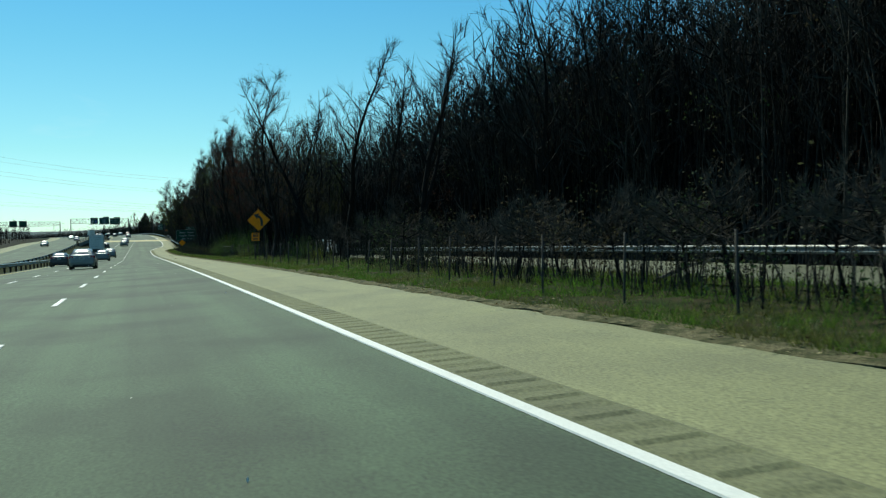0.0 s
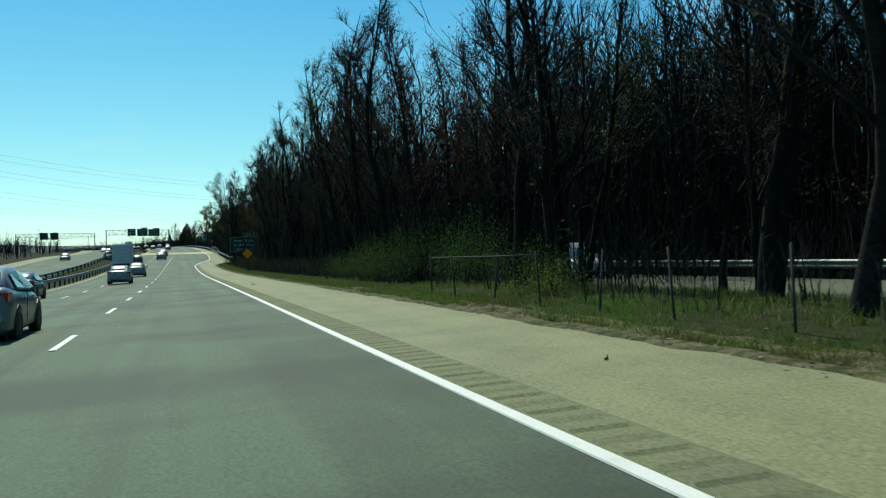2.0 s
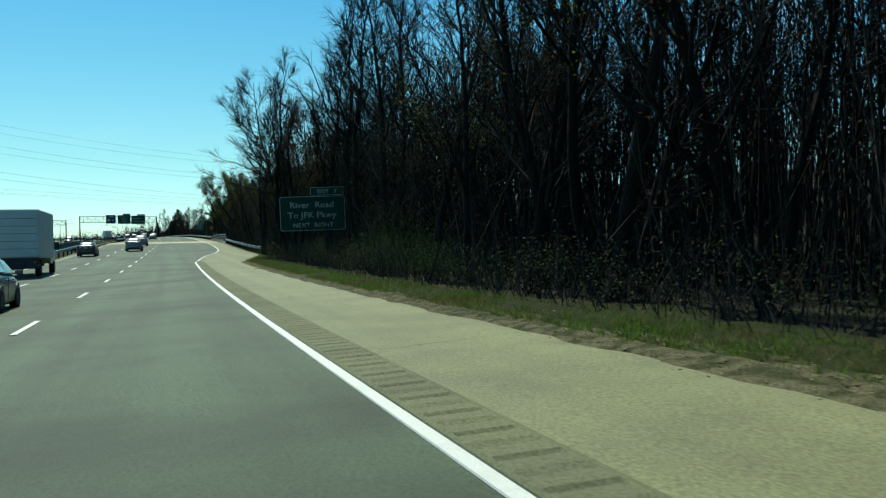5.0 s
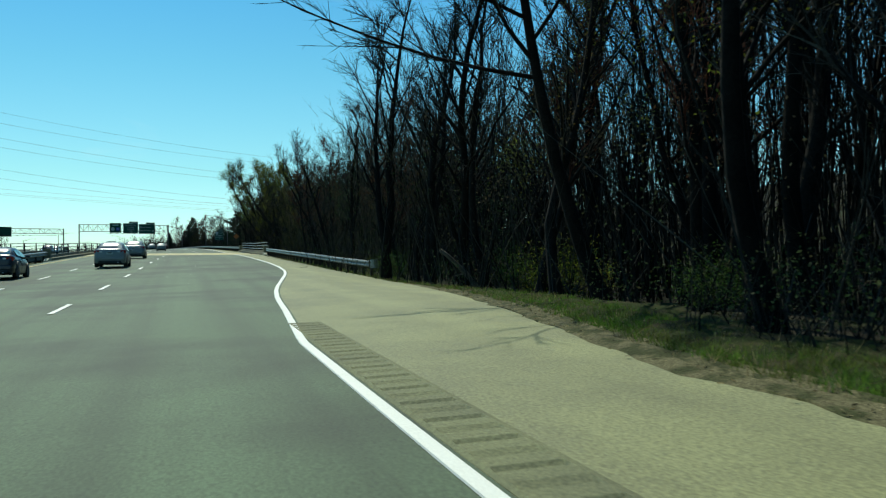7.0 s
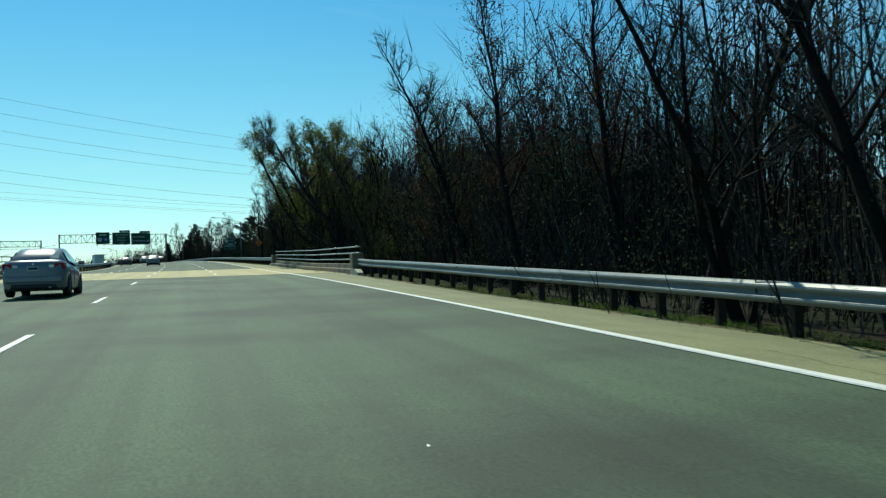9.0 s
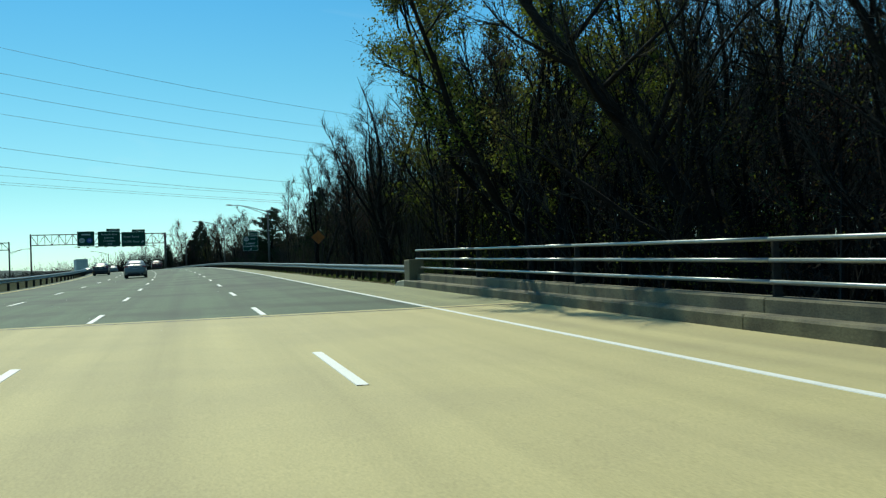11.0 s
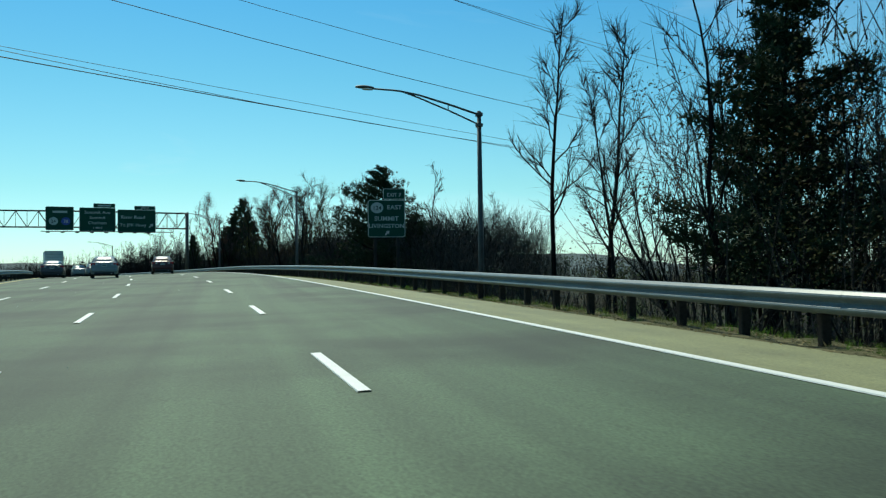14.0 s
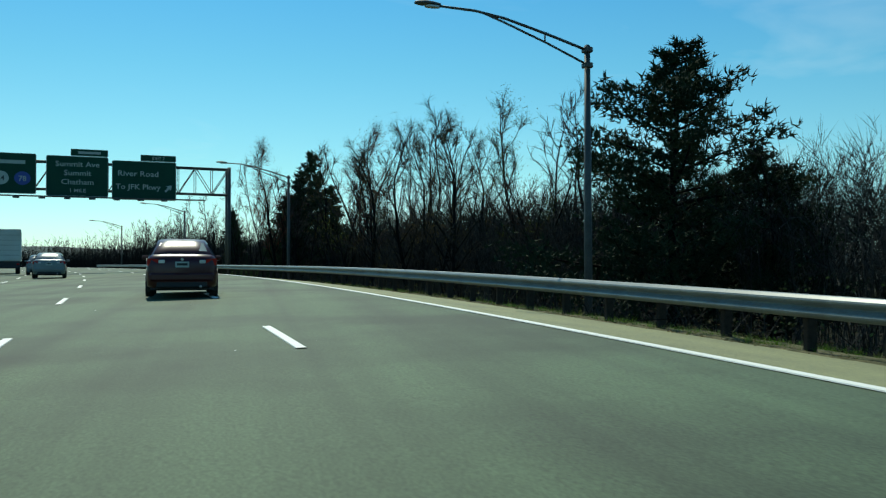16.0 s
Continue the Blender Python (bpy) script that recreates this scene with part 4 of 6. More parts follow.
def bare_tree(seed, height, girth, low, spread, limbs, subs, twigs, label, bark, twig, leaf=None, leaves=0, lean=0.03, fork=1, lsize=0.10, name="bare_tree", sides=(7, 5), tilt=(0, 0), tw=0.011, seg=2, wob=0.10, rise=(0.75, 1.9), straighten=0.05, reach=0.0):
    """A leafless tree: trunk with limbs, a crown of branches and twigs, and perhaps first leaves."""
    rng = np.random.RandomState(seed)
    ob = thing(name, label, "tree", "woodland trees")
    trunk, crown = Geo(), Geo()
    tb, tt, tr, lv = [], [], [], []
    for q in range(fork):
        d0 = np.array((tilt[0] + rng.normal(0, lean) + (q - (fork - 1) / 2) * 0.22, tilt[1] + rng.normal(0, lean) + (q - (fork - 1) / 2) * 0.15, 1.0))
        h = height * (1 - 0.12 * q)
        pts, rad = branch(rng, np.array((0.0, 0, -0.4)), d0, h, girth * (1 - 0.2 * q), 0.012, 11, straighten, wob)
        rad[0] *= 1.35
        trunk.tube(pts, rad, sides[0], False)
        for i in range(limbs // fork):
            t = low + (0.97 - low) * (i + rng.uniform(0, 0.8)) / (limbs // fork)
            x = t * 11
            k = min(int(x), 10)
            p = pts[k] + (pts[k + 1] - pts[k]) * (x - k)
            az = rng.uniform(0, 6.28)
            up = rng.uniform(*rise)
            if reach and rng.uniform() < reach:
                az, up = math.pi + rng.normal(0, 0.45), rng.uniform(0.1, 0.7)
            ln = spread * height * (1.08 - t) * rng.uniform(0.55, 1.1) + 0.5
            lp, lr = branch(rng, p, np.array((math.cos(az), math.sin(az), up)), ln, max(rad[k] * 0.45, 0.022), 0.012, 5, 0.11, 0.13)
            trunk.tube(lp, lr, sides[1], False)
            for j in range(subs):
                y = rng.uniform(0.6, 5)
                a = min(int(y), 4)
                sp = lp[a] + (lp[a + 1] - lp[a]) * (y - a)
                dv = (lp[a + 1] - lp[a]) / np.linalg.norm(lp[a + 1] - lp[a]) + rng.normal(0, 0.42, 3) + (0, 0, 0.12)
                sl = ln * rng.uniform(0.22, 0.5) * (1.15 - y / 7)
                bp, br = branch(rng, sp, dv, sl, 0.019, 0.006, seg, 0.06, 0.2)
                crown.tube(bp, br, 3, False)
                m = rng.randint(max(1, twigs - 2), twigs + 3)
                w = rng.uniform(0.15 * seg, seg, m)
                ia = np.minimum(w.astype(int), seg - 1)
                st = bp[ia] + (bp[ia + 1] - bp[ia]) * (w - ia)[:, None]
                dr = (bp[-1] - bp[0]) / (np.linalg.norm(bp[-1] - bp[0]) + 1e-6) + rng.normal(0, 0.42, (m, 3)) + (0, 0, 0.2)
                dr /= np.linalg.norm(dr, axis=1)[:, None]
                ends = st + dr * rng.uniform(0.25, 0.9, m)[:, None] * (0.4 + 0.08 * height * 0.6)
                tb.append(st)
                tt.append(ends)
                tr.append(np.full(m, tw))
                mid = st + (ends - st) * 0.5
                d2 = dr + rng.normal(0, 0.42, (m, 3))
                tb.append(mid)
                tt.append(mid + d2 * 0.38)
                tr.append(np.full(m, tw * 0.7))
                lv.append(ends)
                lv.append(mid)
    v, f = spikes(np.concatenate(tb), np.concatenate(tt), np.concatenate(tr))
    crown.add(v, f)
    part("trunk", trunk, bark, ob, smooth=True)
    part("crown", crown, twig, ob, "fine bare twigs")
    if leaf and leaves:
        c = np.concatenate(lv)
        c = c[rng.randint(0, len(c), leaves)] + rng.normal(0, 0.16, (leaves, 3))
        v, f = flakes(c, lsize, rng)
        part("leaves", quick("leaves", v, f, leaf), leaf, ob, "sparse young leaves and buds")
    return ob


def pine(seed, height, spread, first, label, ragged=0.35, name="pine_tree", tufts=5, wide=0.022):
    """A conifer: whorls of drooping boughs with tufts of needles."""
    rng = np.random.RandomState(seed)
    ob = thing(name, label, "tree", "conifers")
    pts, rad = branch(rng, np.array((0.0, 0, -0.5)), np.array((0.01, 0, 1.0)), height, 0.02 * height + 0.05, 0.02, 9, 0.02, 0.02)
    trunk = Geo().tube(pts, rad, 7, False)
    b, t = [], []
    n = int(height * 5)
    for i in range(n):
        q = first + (0.99 - first) * (i / n) ** 0.9
        x = q * 9
        k = min(int(x), 8)
        p = pts[k] + (pts[k + 1] - pts[k]) * (x - k)
        az = i * 2.4 + rng.uniform(-0.5, 0.5)
        ln = spread * (1 - q) ** 0.75 * rng.uniform(1 - ragged, 1 + ragged) + 0.25
        lp, lr = branch(rng, p, np.array((math.cos(az), math.sin(az), 0.25)), ln, 0.03 + 0.01 * ln, 0.008, 5, 0.05, 0.08)
        trunk.tube(lp, lr, 4, False)
        m = int(10 + ln * 26)
        y = rng.uniform(1.2, 5, m)
        a = np.minimum(y.astype(int), 4)
        c = lp[a] + (lp[a + 1] - lp[a]) * (y - a)[:, None] + rng.normal(0, 0.13 + 0.05 * ln, (m, 3)) * (1, 1, 0.55)
        for _ in range(tufts):
            dv = rng.normal(0, 1, (m, 3)) + (math.cos(az) * 0.6, math.sin(az) * 0.6, 0.7)
            dv /= np.linalg.norm(dv, axis=1)[:, None]
            b.append(c)
            t.append(c + dv * rng.uniform(0.2, 0.42, m)[:, None])
    v, f = spikes(np.concatenate(b), np.concatenate(t), wide)
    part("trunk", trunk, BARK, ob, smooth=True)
    part("crown", quick("crown", v, f, NEEDLE), NEEDLE, ob, "dark green needle tufts")
    return ob


def ground_at(s, d):
    p = at(s, d)
    z = land_z(np.array([s]), np.array([d]), np.array([p[0]]), np.array([p[1]]))[0]
    return (float(p[0]), float(p[1]), float(max(z, road_z(s, d) - float(fall(s, d)) + 0.0)) - 0.05)


KINDS = [
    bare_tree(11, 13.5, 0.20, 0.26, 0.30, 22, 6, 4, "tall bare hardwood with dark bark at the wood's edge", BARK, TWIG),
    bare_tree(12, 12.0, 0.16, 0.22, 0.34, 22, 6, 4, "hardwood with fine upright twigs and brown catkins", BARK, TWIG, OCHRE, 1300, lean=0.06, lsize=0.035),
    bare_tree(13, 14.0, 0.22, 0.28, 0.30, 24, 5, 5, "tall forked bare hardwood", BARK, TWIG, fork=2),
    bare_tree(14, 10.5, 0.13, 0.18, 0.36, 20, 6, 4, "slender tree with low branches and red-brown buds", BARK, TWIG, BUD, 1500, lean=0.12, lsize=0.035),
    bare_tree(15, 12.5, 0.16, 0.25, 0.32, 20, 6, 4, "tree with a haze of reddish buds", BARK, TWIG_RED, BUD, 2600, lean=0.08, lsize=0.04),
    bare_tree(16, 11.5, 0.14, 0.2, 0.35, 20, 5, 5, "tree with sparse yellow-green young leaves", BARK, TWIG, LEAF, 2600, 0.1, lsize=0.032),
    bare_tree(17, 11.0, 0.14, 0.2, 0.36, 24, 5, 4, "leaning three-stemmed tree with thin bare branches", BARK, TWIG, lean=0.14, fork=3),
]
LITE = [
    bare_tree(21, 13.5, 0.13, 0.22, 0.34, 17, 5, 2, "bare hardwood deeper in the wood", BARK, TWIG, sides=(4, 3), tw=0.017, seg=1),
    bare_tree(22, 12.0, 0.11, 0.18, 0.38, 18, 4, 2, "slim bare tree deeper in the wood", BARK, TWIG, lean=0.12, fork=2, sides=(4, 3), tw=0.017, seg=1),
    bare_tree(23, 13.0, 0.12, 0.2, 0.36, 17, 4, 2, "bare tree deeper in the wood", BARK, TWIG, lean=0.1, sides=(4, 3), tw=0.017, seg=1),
]


def arrays(me):
    v = np.empty(len(me.vertices) * 3)
    me.vertices.foreach_get("co", v)
    return v.reshape(-1, 3), [tuple(p.vertices) for p in me.polygons]


LITE_DATA = []
for k in LITE:
    LITE_DATA.append([arrays(c.data) for c in sorted(k.children, key=lambda c: c.name, reverse=True)])
    for c in list(k.children):
        bpy.data.objects.remove(c)
    bpy.data.objects.remove(k)
STAMPED = [Geo(), Geo()]


def stamp(s, d, size):
    """Adds a background tree to the joined wood."""
    x, y, z = ground_at(s, d)
    a, q = rng.uniform(0, 6.28), size
    m = np.array(((math.cos(a), -math.sin(a), 0), (math.sin(a), math.cos(a), 0), (0, 0, 1))) * q
    for geo, (v, f) in zip(STAMPED, LITE_DATA[rng.randrange(len(LITE_DATA))]):
        geo.add(v @ m.T + (x, y, z), f)


for k in KINDS:
    k.location = (0, 0, 0)
USED = set()
rng = random.Random(21)


def plant(kind, s, d, size=1.0, turn=None):
    x, y, z = ground_at(s, d)
    m = pose(x, y, z, rng.gauss(0, 3) if turn is None else 0, rng.gauss(0, 3) if turn is None else 0, rng.uniform(0, 360) if turn is None else turn)
    if kind not in USED:
        USED.add(kind)
        kind.matrix_world = m
        kind.scale = (size,) * 3
        return kind
    was = tuple(kind.scale)
    kind.scale = (size,) * 3
    ob = copy_thing(kind, m)
    kind.scale = was
    return ob


def top(s):
    return np.interp(s, [-20, 30, 60, 90, 140, 222, 240, 268, 300, 330, 370, 385, 400], [0.9, 0.78, 0.8, 1.0, 1.15, 1.05, 0.88, 0.85, 1.02, 1.08, 0.95, 0.9, 0.85])


# wood on the right, row behind row
for row, (d0, d1, gap) in enumerate(((8.6, 11.0, 3.6), (11.2, 15.0, 3.4), (16, 21, 4.8), (24, 34, 5.0))):
    s = -6 + row * 1.7
    while s < 404:
        s += gap * rng.uniform(0.6, 1.4)
        a, b, q = d0, d1, float(top(s))
        if s < 86:
            if row == 0:
                if s < 42 or rng.random() < 0.4:
                    continue
                a, b = 8.4, 11.5
            elif row == 1:
                if s < 56 and rng.random() < 0.75:
                    continue
                a, b = (10, 13)
            else:
                a, b, q = a + 8, b + 8, 1.38
        if 200 < s < 266:
            a, b = a + 1.6, b + 1.6
        if s > 266:
            a, b = a + 2.4, b + 2.4
        if s > 372 and row == 0:
            continue
        if 284 < s < 312 and row == 0:
            continue
        if s > 384 and row == 1 and rng.random() < 0.5:
            continue
        if row == 3 and s > 112:
            continue
        q, d = q * rng.uniform(0.8, 1.12), rng.uniform(a, b)
        if 162 < s < 189.5 and d < 12.6:
            continue
        if row > 1 or (row == 1 and rng.random() < 0.35):
            stamp(s, d, q)
        else:
            plant(rng.choice(KINDS[:5] + KINDS[:4] + KINDS[3:] + KINDS[6:]), s, d, q)
for i in range(60):
    stamp(rng.uniform(2, 112), rng.uniform(25, 46), 1.42 * rng.uniform(0.85, 1.12))

# single trees that stand out
FORK = bare_tree(38, 15.0, 0.24, 0.30, 0.42, 22, 8, 6, "thick dark forked tree at the end of the guardrail", BARK, TWIG, fork=2, lean=0.02)
plant(FORK, 226.6, 9.6, 1.0, 0)
plant(KINDS[0], 50.0, 10.8, 0.92, 10)
plant(KINDS[1], 62.0, 8.4, 1.05, 80)
BIG = bare_tree(31, 13.0, 0.22, 0.28, 0.5, 20, 8, 6, "large leaning tree with yellow-green young leaves over the bridge railing", BARK, TWIG, LEAF, 15000, 0.16, name="leafing_tree", fork=2, lsize=0.06)
plant(BIG, 325, 14.5, 1.2, 0)
plant(BIG, 340, 14.0, 1.2, 10)
ARCH = bare_tree(36, 19.0, 0.27, 0.30, 0.42, 24, 9, 6, "large tree with young leaves leaning over the bridge railing", BARK, TWIG, LEAF, 15000, 0.03, name="leafing_tree", fork=2, lsize=0.06, tilt=(-0.34, 0.02))
plant(ARCH, 322, 15.2, 1.0, 0)
plant(ARCH, 331, 15.5, 0.9, 12)
LEAN = bare_tree(37, 14.0, 0.18, 0.30, 0.44, 20, 8, 6, "bare tree leaning out towards the road behind the grass verge", BARK, TWIG, lean=0.02, tilt=(-0.5, 0.0))
plant(LEAN, 196, 8.9, 1.0, 0)
plant(LEAN, 216.6, 11.4, 0.95, 8)
plant(LEAN, 110.5, 11.5, 1.0, -12)
plant(LEAN, 150.0, 10.0, 0.9, 5)
plant(LEAN, 186.5, 12.6, 1.3, 10)
plant(LEAN, 190.6, 13.2, 1.25, -14)
plant(LEAN, 183.5, 14.4, 1.35, 4)
plant(LEAN, 201.5, 13.4, 1.2, 20)
plant(FORK, 206, 14.5, 0.95, 70)
plant(FORK, 176.5, 11.4, 1.0, 200)
ARM = bare_tree(39, 14.5, 0.20, 0.40, 0.62, 22, 10, 7, "leaning tree with long bare limbs reaching out towards the road", BARK, TWIG, lean=0.0, tilt=(-0.48, 0.0), straighten=0.004, wob=0.05, rise=(0.2, 1.2), reach=0.6)
plant(ARM, 205, 10.6, 1.0, 0)
THICK = bare_tree(40, 21.0, 0.42, 0.30, 0.42, 22, 9, 7, "thick black leaning tree with many upswept limbs behind the bridge railing", BARK, TWIG, lean=0.0, tilt=(-0.6, 0.0), straighten=0.004, wob=0.05, rise=(0.9, 2.0), reach=0.3)
plant(THICK, 312.5, 17.6, 1.0, 0)
plant(FORK, 314.6, 15.7, 1.15, 40)
plant(FORK, 299.2, 16.2, 1.15, 200)
SLIM = bare_tree(33, 11.5, 0.11, 0.3, 0.26, 15, 6, 5, "slender bare tree with upswept branches beside the guardrail", BARK, TWIG, lean=0.015, wob=0.035)
plant(SLIM, 411.6, 14.6, 1.15, 30)
plant(SLIM, 417.5, 19.8, 1.45, 130)
plant(SLIM, 408, 15.5, 0.9, 250)
PINE = pine(41, 13.5, 4.3, 0.2, "dark green pine rising among bare trees", 0.5, tufts=4, wide=0.04)
plant(PINE, 399.5, 15.8, 0.86)
WIDE = pine(42, 14.0, 6.6, 0.10, "broad ragged white pine behind the guardrail", 0.6, tufts=4, wide=0.04)
plant(WIDE, 471, 23.1, 1.08, 60)
plant(WIDE, 470.5, 28.2, 0.72, 200)
SPRUCE = pine(43, 14.5, 3.1, 0.06, "narrow dark spruce beyond the gantry", 0.25, "spruce_tree", 3, 0.055)
for s, d, q in ((530.7, 21.3, 1.14), (527, 19.2, 0.95), (535, 24, 1.0), (532, 18.2, 0.8), (524, 22, 0.85), (549, 18.5, 0.72), (557, 20, 0.8)):
    plant(SPRUCE, s, d, q)

# bare trees beyond the bend
for s, d, q in ((436, 29, 0.60), (440, 27, 0.75), (443, 33, 0.8), (446, 30, 0.8), (449, 27, 0.78), (452, 31, 0.82), (455, 28, 0.8), (458, 33, 0.8), (460, 27, 0.78), (463, 30, 0.8), (466, 33, 0.85), (469, 28, 0.8), (475, 26, 0.85), (478, 29, 0.9),
                (480, 22, 0.85), (482, 26, 0.95), (484, 20.5, 0.85), (487, 24, 1.0), (489, 20, 0.9), (491, 27, 1.05), (493, 21, 0.95), (495, 24, 1.0), (497, 19, 0.98), (499, 22, 1.05), (501, 26, 1.1), (503, 19.5, 1.0), (505, 23, 1.08),
                (507, 20.5, 1.05), (509, 26, 1.12), (511, 18.5, 1.0), (513, 22, 1.1), (515, 19.5, 1.05), (517, 24, 1.15), (519, 17.5, 1.0), (521, 21, 1.1), (523, 16.5, 0.95), (526, 18, 1.0), (529, 16.5, 0.9), (537, 18, 0.95),
                (541, 21, 1.0), (545, 17.5, 0.9), (550, 20, 0.95), (555, 17, 0.8), (560, 19, 0.85), (566, 17, 0.7), (572, 19, 0.75), (580, 17, 0.65), (590, 18, 0.6), (602, 17, 0.55), (486, 34, 1.05), (498, 33, 1.1), (510, 32, 1.1), (520, 30, 1.1)):
    if s < 446 + (d - 20) * 1.35:
        continue
    if d > 25 or s > 528:
        stamp(s, d, q * (1.2 if s > 480 else 1))
    else:
        plant(rng.choice([KINDS[1], KINDS[3], KINDS[5], KINDS[6], KINDS[4], KINDS[1], KINDS[0]]), s, d, q * (1.2 if s > 480 else 1) * rng.uniform(0.94, 1.08))
CRAB = bare_tree(35, 3.1, 0.075, 0.58, 0.95, 14, 6, 5, "low scrub tree with a flat crown of pale tangled twigs", BARK, VINE, lean=0.05, fork=1, name="scrub_tree", rise=(-0.2, 0.4), wob=0.12)
for s, d, q in ((12.5, 8.2, 0.6), (15.0, 8.8, 0.68), (17.5, 8.4, 0.62), (20.5, 8.6, 0.72), (24.0, 9.2, 0.65), (28.8, 8.0, 0.85), (9.5, 8.6, 0.6), (6.0, 8.9, 0.6), (44.5, 8.5, 0.8), (33.0, 9.4, 0.7), (36.0, 8.6, 0.75), (26.5, 8.6, 0.6), (22.3, 8.1, 0.6), (11.0, 8.0, 0.7), (14.0, 7.9, 0.62), (19.0, 7.9, 0.66), (31.0, 8.6, 0.72), (39.5, 8.3, 0.7), (7.8, 7.8, 0.66)):
    plant(CRAB, s, d, q * 0.84)
for i in range(46):
    stamp(rng.uniform(428, 478), rng.uniform(56, 92), rng.uniform(0.48, 0.72))
for i in range(60):
    s = rng.uniform(482, 570)
    stamp(s, rng.uniform(22, 44), rng.uniform(0.65, 0.9))
for i in range(24):
    stamp(rng.uniform(548, 600), rng.uniform(13.5, 22), rng.uniform(0.6, 0.8))
for i in range(30):
    stamp(rng.uniform(538, 600), rng.uniform(14, 26), rng.uniform(0.62, 0.85))
# trees across the opposite carriageway
for i in range(26):
    stamp(rng.uniform(150, 760), rng.uniform(-90, -42), rng.uniform(0.55, 0.85))
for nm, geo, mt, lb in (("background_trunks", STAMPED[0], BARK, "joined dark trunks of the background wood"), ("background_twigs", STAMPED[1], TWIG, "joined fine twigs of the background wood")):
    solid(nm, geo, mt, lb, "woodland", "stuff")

# ---- thicket behind and between the trees ----
npr = np.random.RandomState(8)


def thicket(name, n, s0, s1, d0, d1, h0, h1, r, mat, label, lean=0.12, skip=None, twigs=5, tw=0.22, rise=None):
    s, d = npr.uniform(s0, s1, n), npr.uniform(d0, d1, n)
    if skip is not None:
        keep = skip(s, d)
        s, d = s[keep], d[keep]
    p = at(s, d)
    z = road_z(s, d) - fall(s, d) - 0.2
    base = np.stack([p[:, 0], p[:, 1], z], 1)
    h = npr.uniform(h0, h1, len(s)) * (1 if rise is None else rise(s, d))
    tip = base + np.stack([npr.normal(0, lean, len(s)) * h, npr.normal(0, lean, len(s)) * h, h], 1)
    girth = r * (0.5 + npr.uniform(0, 1, len(s)))
    v, f = spikes(base, tip, girth)
    vs, fs = [v], [f]

    def more(b2, t2, rad):
        v, f = spikes(b2, t2, rad)
        vs.append(v)
        fs.append(f + more.k)
        more.k += len(v)

    more.k = len(v)
    stems = [(base, tip, 0.17)]
    if h1 > 3 or rise is not None:
        # each slim tree forks once on its way up
        q = npr.uniform(0.3, 0.6, (len(s), 1))
        b2 = base + (tip - base) * q
        t2 = b2 + (tip - base) * npr.uniform(0.3, 0.5, (len(s), 1)) + npr.normal(0, 0.13, (len(s), 3)) * h[:, None] * (1, 1, 0.3)
        more(b2, t2, girth * 0.55)
        stems.append((b2, t2, 0.1))
    for i in range(twigs):
        b0, t0, low = stems[i % len(stems)]
        ln = np.linalg.norm(t0 - b0, axis=1)[:, None]
        q = npr.uniform(0.0, 1, (len(s), 1)) ** 0.6 * (0.95 - low) + low
        b2 = b0 + (t0 - b0) * q
        dv = (t0 - b0) / (ln + 1e-6) * npr.uniform(0.5, 1.3, (len(s), 1)) + npr.normal(0, 0.5, (len(s), 3)) * (1, 1, 0.5)
        dv /= np.linalg.norm(dv, axis=1)[:, None]
        t2 = b2 + dv * (h[:, None] * npr.uniform(0.06, 0.2, (len(s), 1)))
        more(b2, t2, r * tw)
        if i % 2:
            d3 = dv + npr.normal(0, 0.4, (len(s), 3))
            m2 = b2 + (t2 - b2) * 0.45
            more(m2, m2 + d3 * h[:, None] * 0.06, r * tw * 0.7)
    ob = new(name, quick(name, np.concatenate(vs), np.concatenate(fs), mat))
    return tagged(ob, label, "woodland", "", "stuff")


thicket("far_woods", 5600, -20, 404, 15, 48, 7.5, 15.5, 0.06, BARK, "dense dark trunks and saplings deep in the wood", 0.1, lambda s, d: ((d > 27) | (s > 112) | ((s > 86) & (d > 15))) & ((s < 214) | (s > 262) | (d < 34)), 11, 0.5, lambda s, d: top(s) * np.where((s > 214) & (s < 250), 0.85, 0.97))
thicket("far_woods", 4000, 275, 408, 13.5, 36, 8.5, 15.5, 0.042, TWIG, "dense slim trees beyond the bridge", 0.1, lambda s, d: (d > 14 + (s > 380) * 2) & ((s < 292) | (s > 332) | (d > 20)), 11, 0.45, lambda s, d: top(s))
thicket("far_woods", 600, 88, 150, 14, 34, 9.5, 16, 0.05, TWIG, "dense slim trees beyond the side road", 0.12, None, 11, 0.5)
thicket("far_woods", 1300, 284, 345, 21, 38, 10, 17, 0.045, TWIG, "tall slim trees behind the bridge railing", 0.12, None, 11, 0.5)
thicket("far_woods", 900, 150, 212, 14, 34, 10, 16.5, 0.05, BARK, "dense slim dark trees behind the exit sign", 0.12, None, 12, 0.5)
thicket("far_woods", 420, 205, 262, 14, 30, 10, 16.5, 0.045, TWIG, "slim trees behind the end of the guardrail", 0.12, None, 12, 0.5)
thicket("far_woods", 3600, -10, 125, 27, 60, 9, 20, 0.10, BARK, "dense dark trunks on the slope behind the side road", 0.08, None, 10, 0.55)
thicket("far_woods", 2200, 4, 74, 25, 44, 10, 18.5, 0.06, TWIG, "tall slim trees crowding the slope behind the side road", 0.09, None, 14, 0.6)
edge = lambda s, d: s - 440 - (d - 20) * 1.35
dome = lambda s, d: (0.45 + 0.55 * np.clip(edge(s, d) / 8, 0, 1) ** 0.7) * (8.6 + 0.26 * np.clip(d - 24, -4, 14))
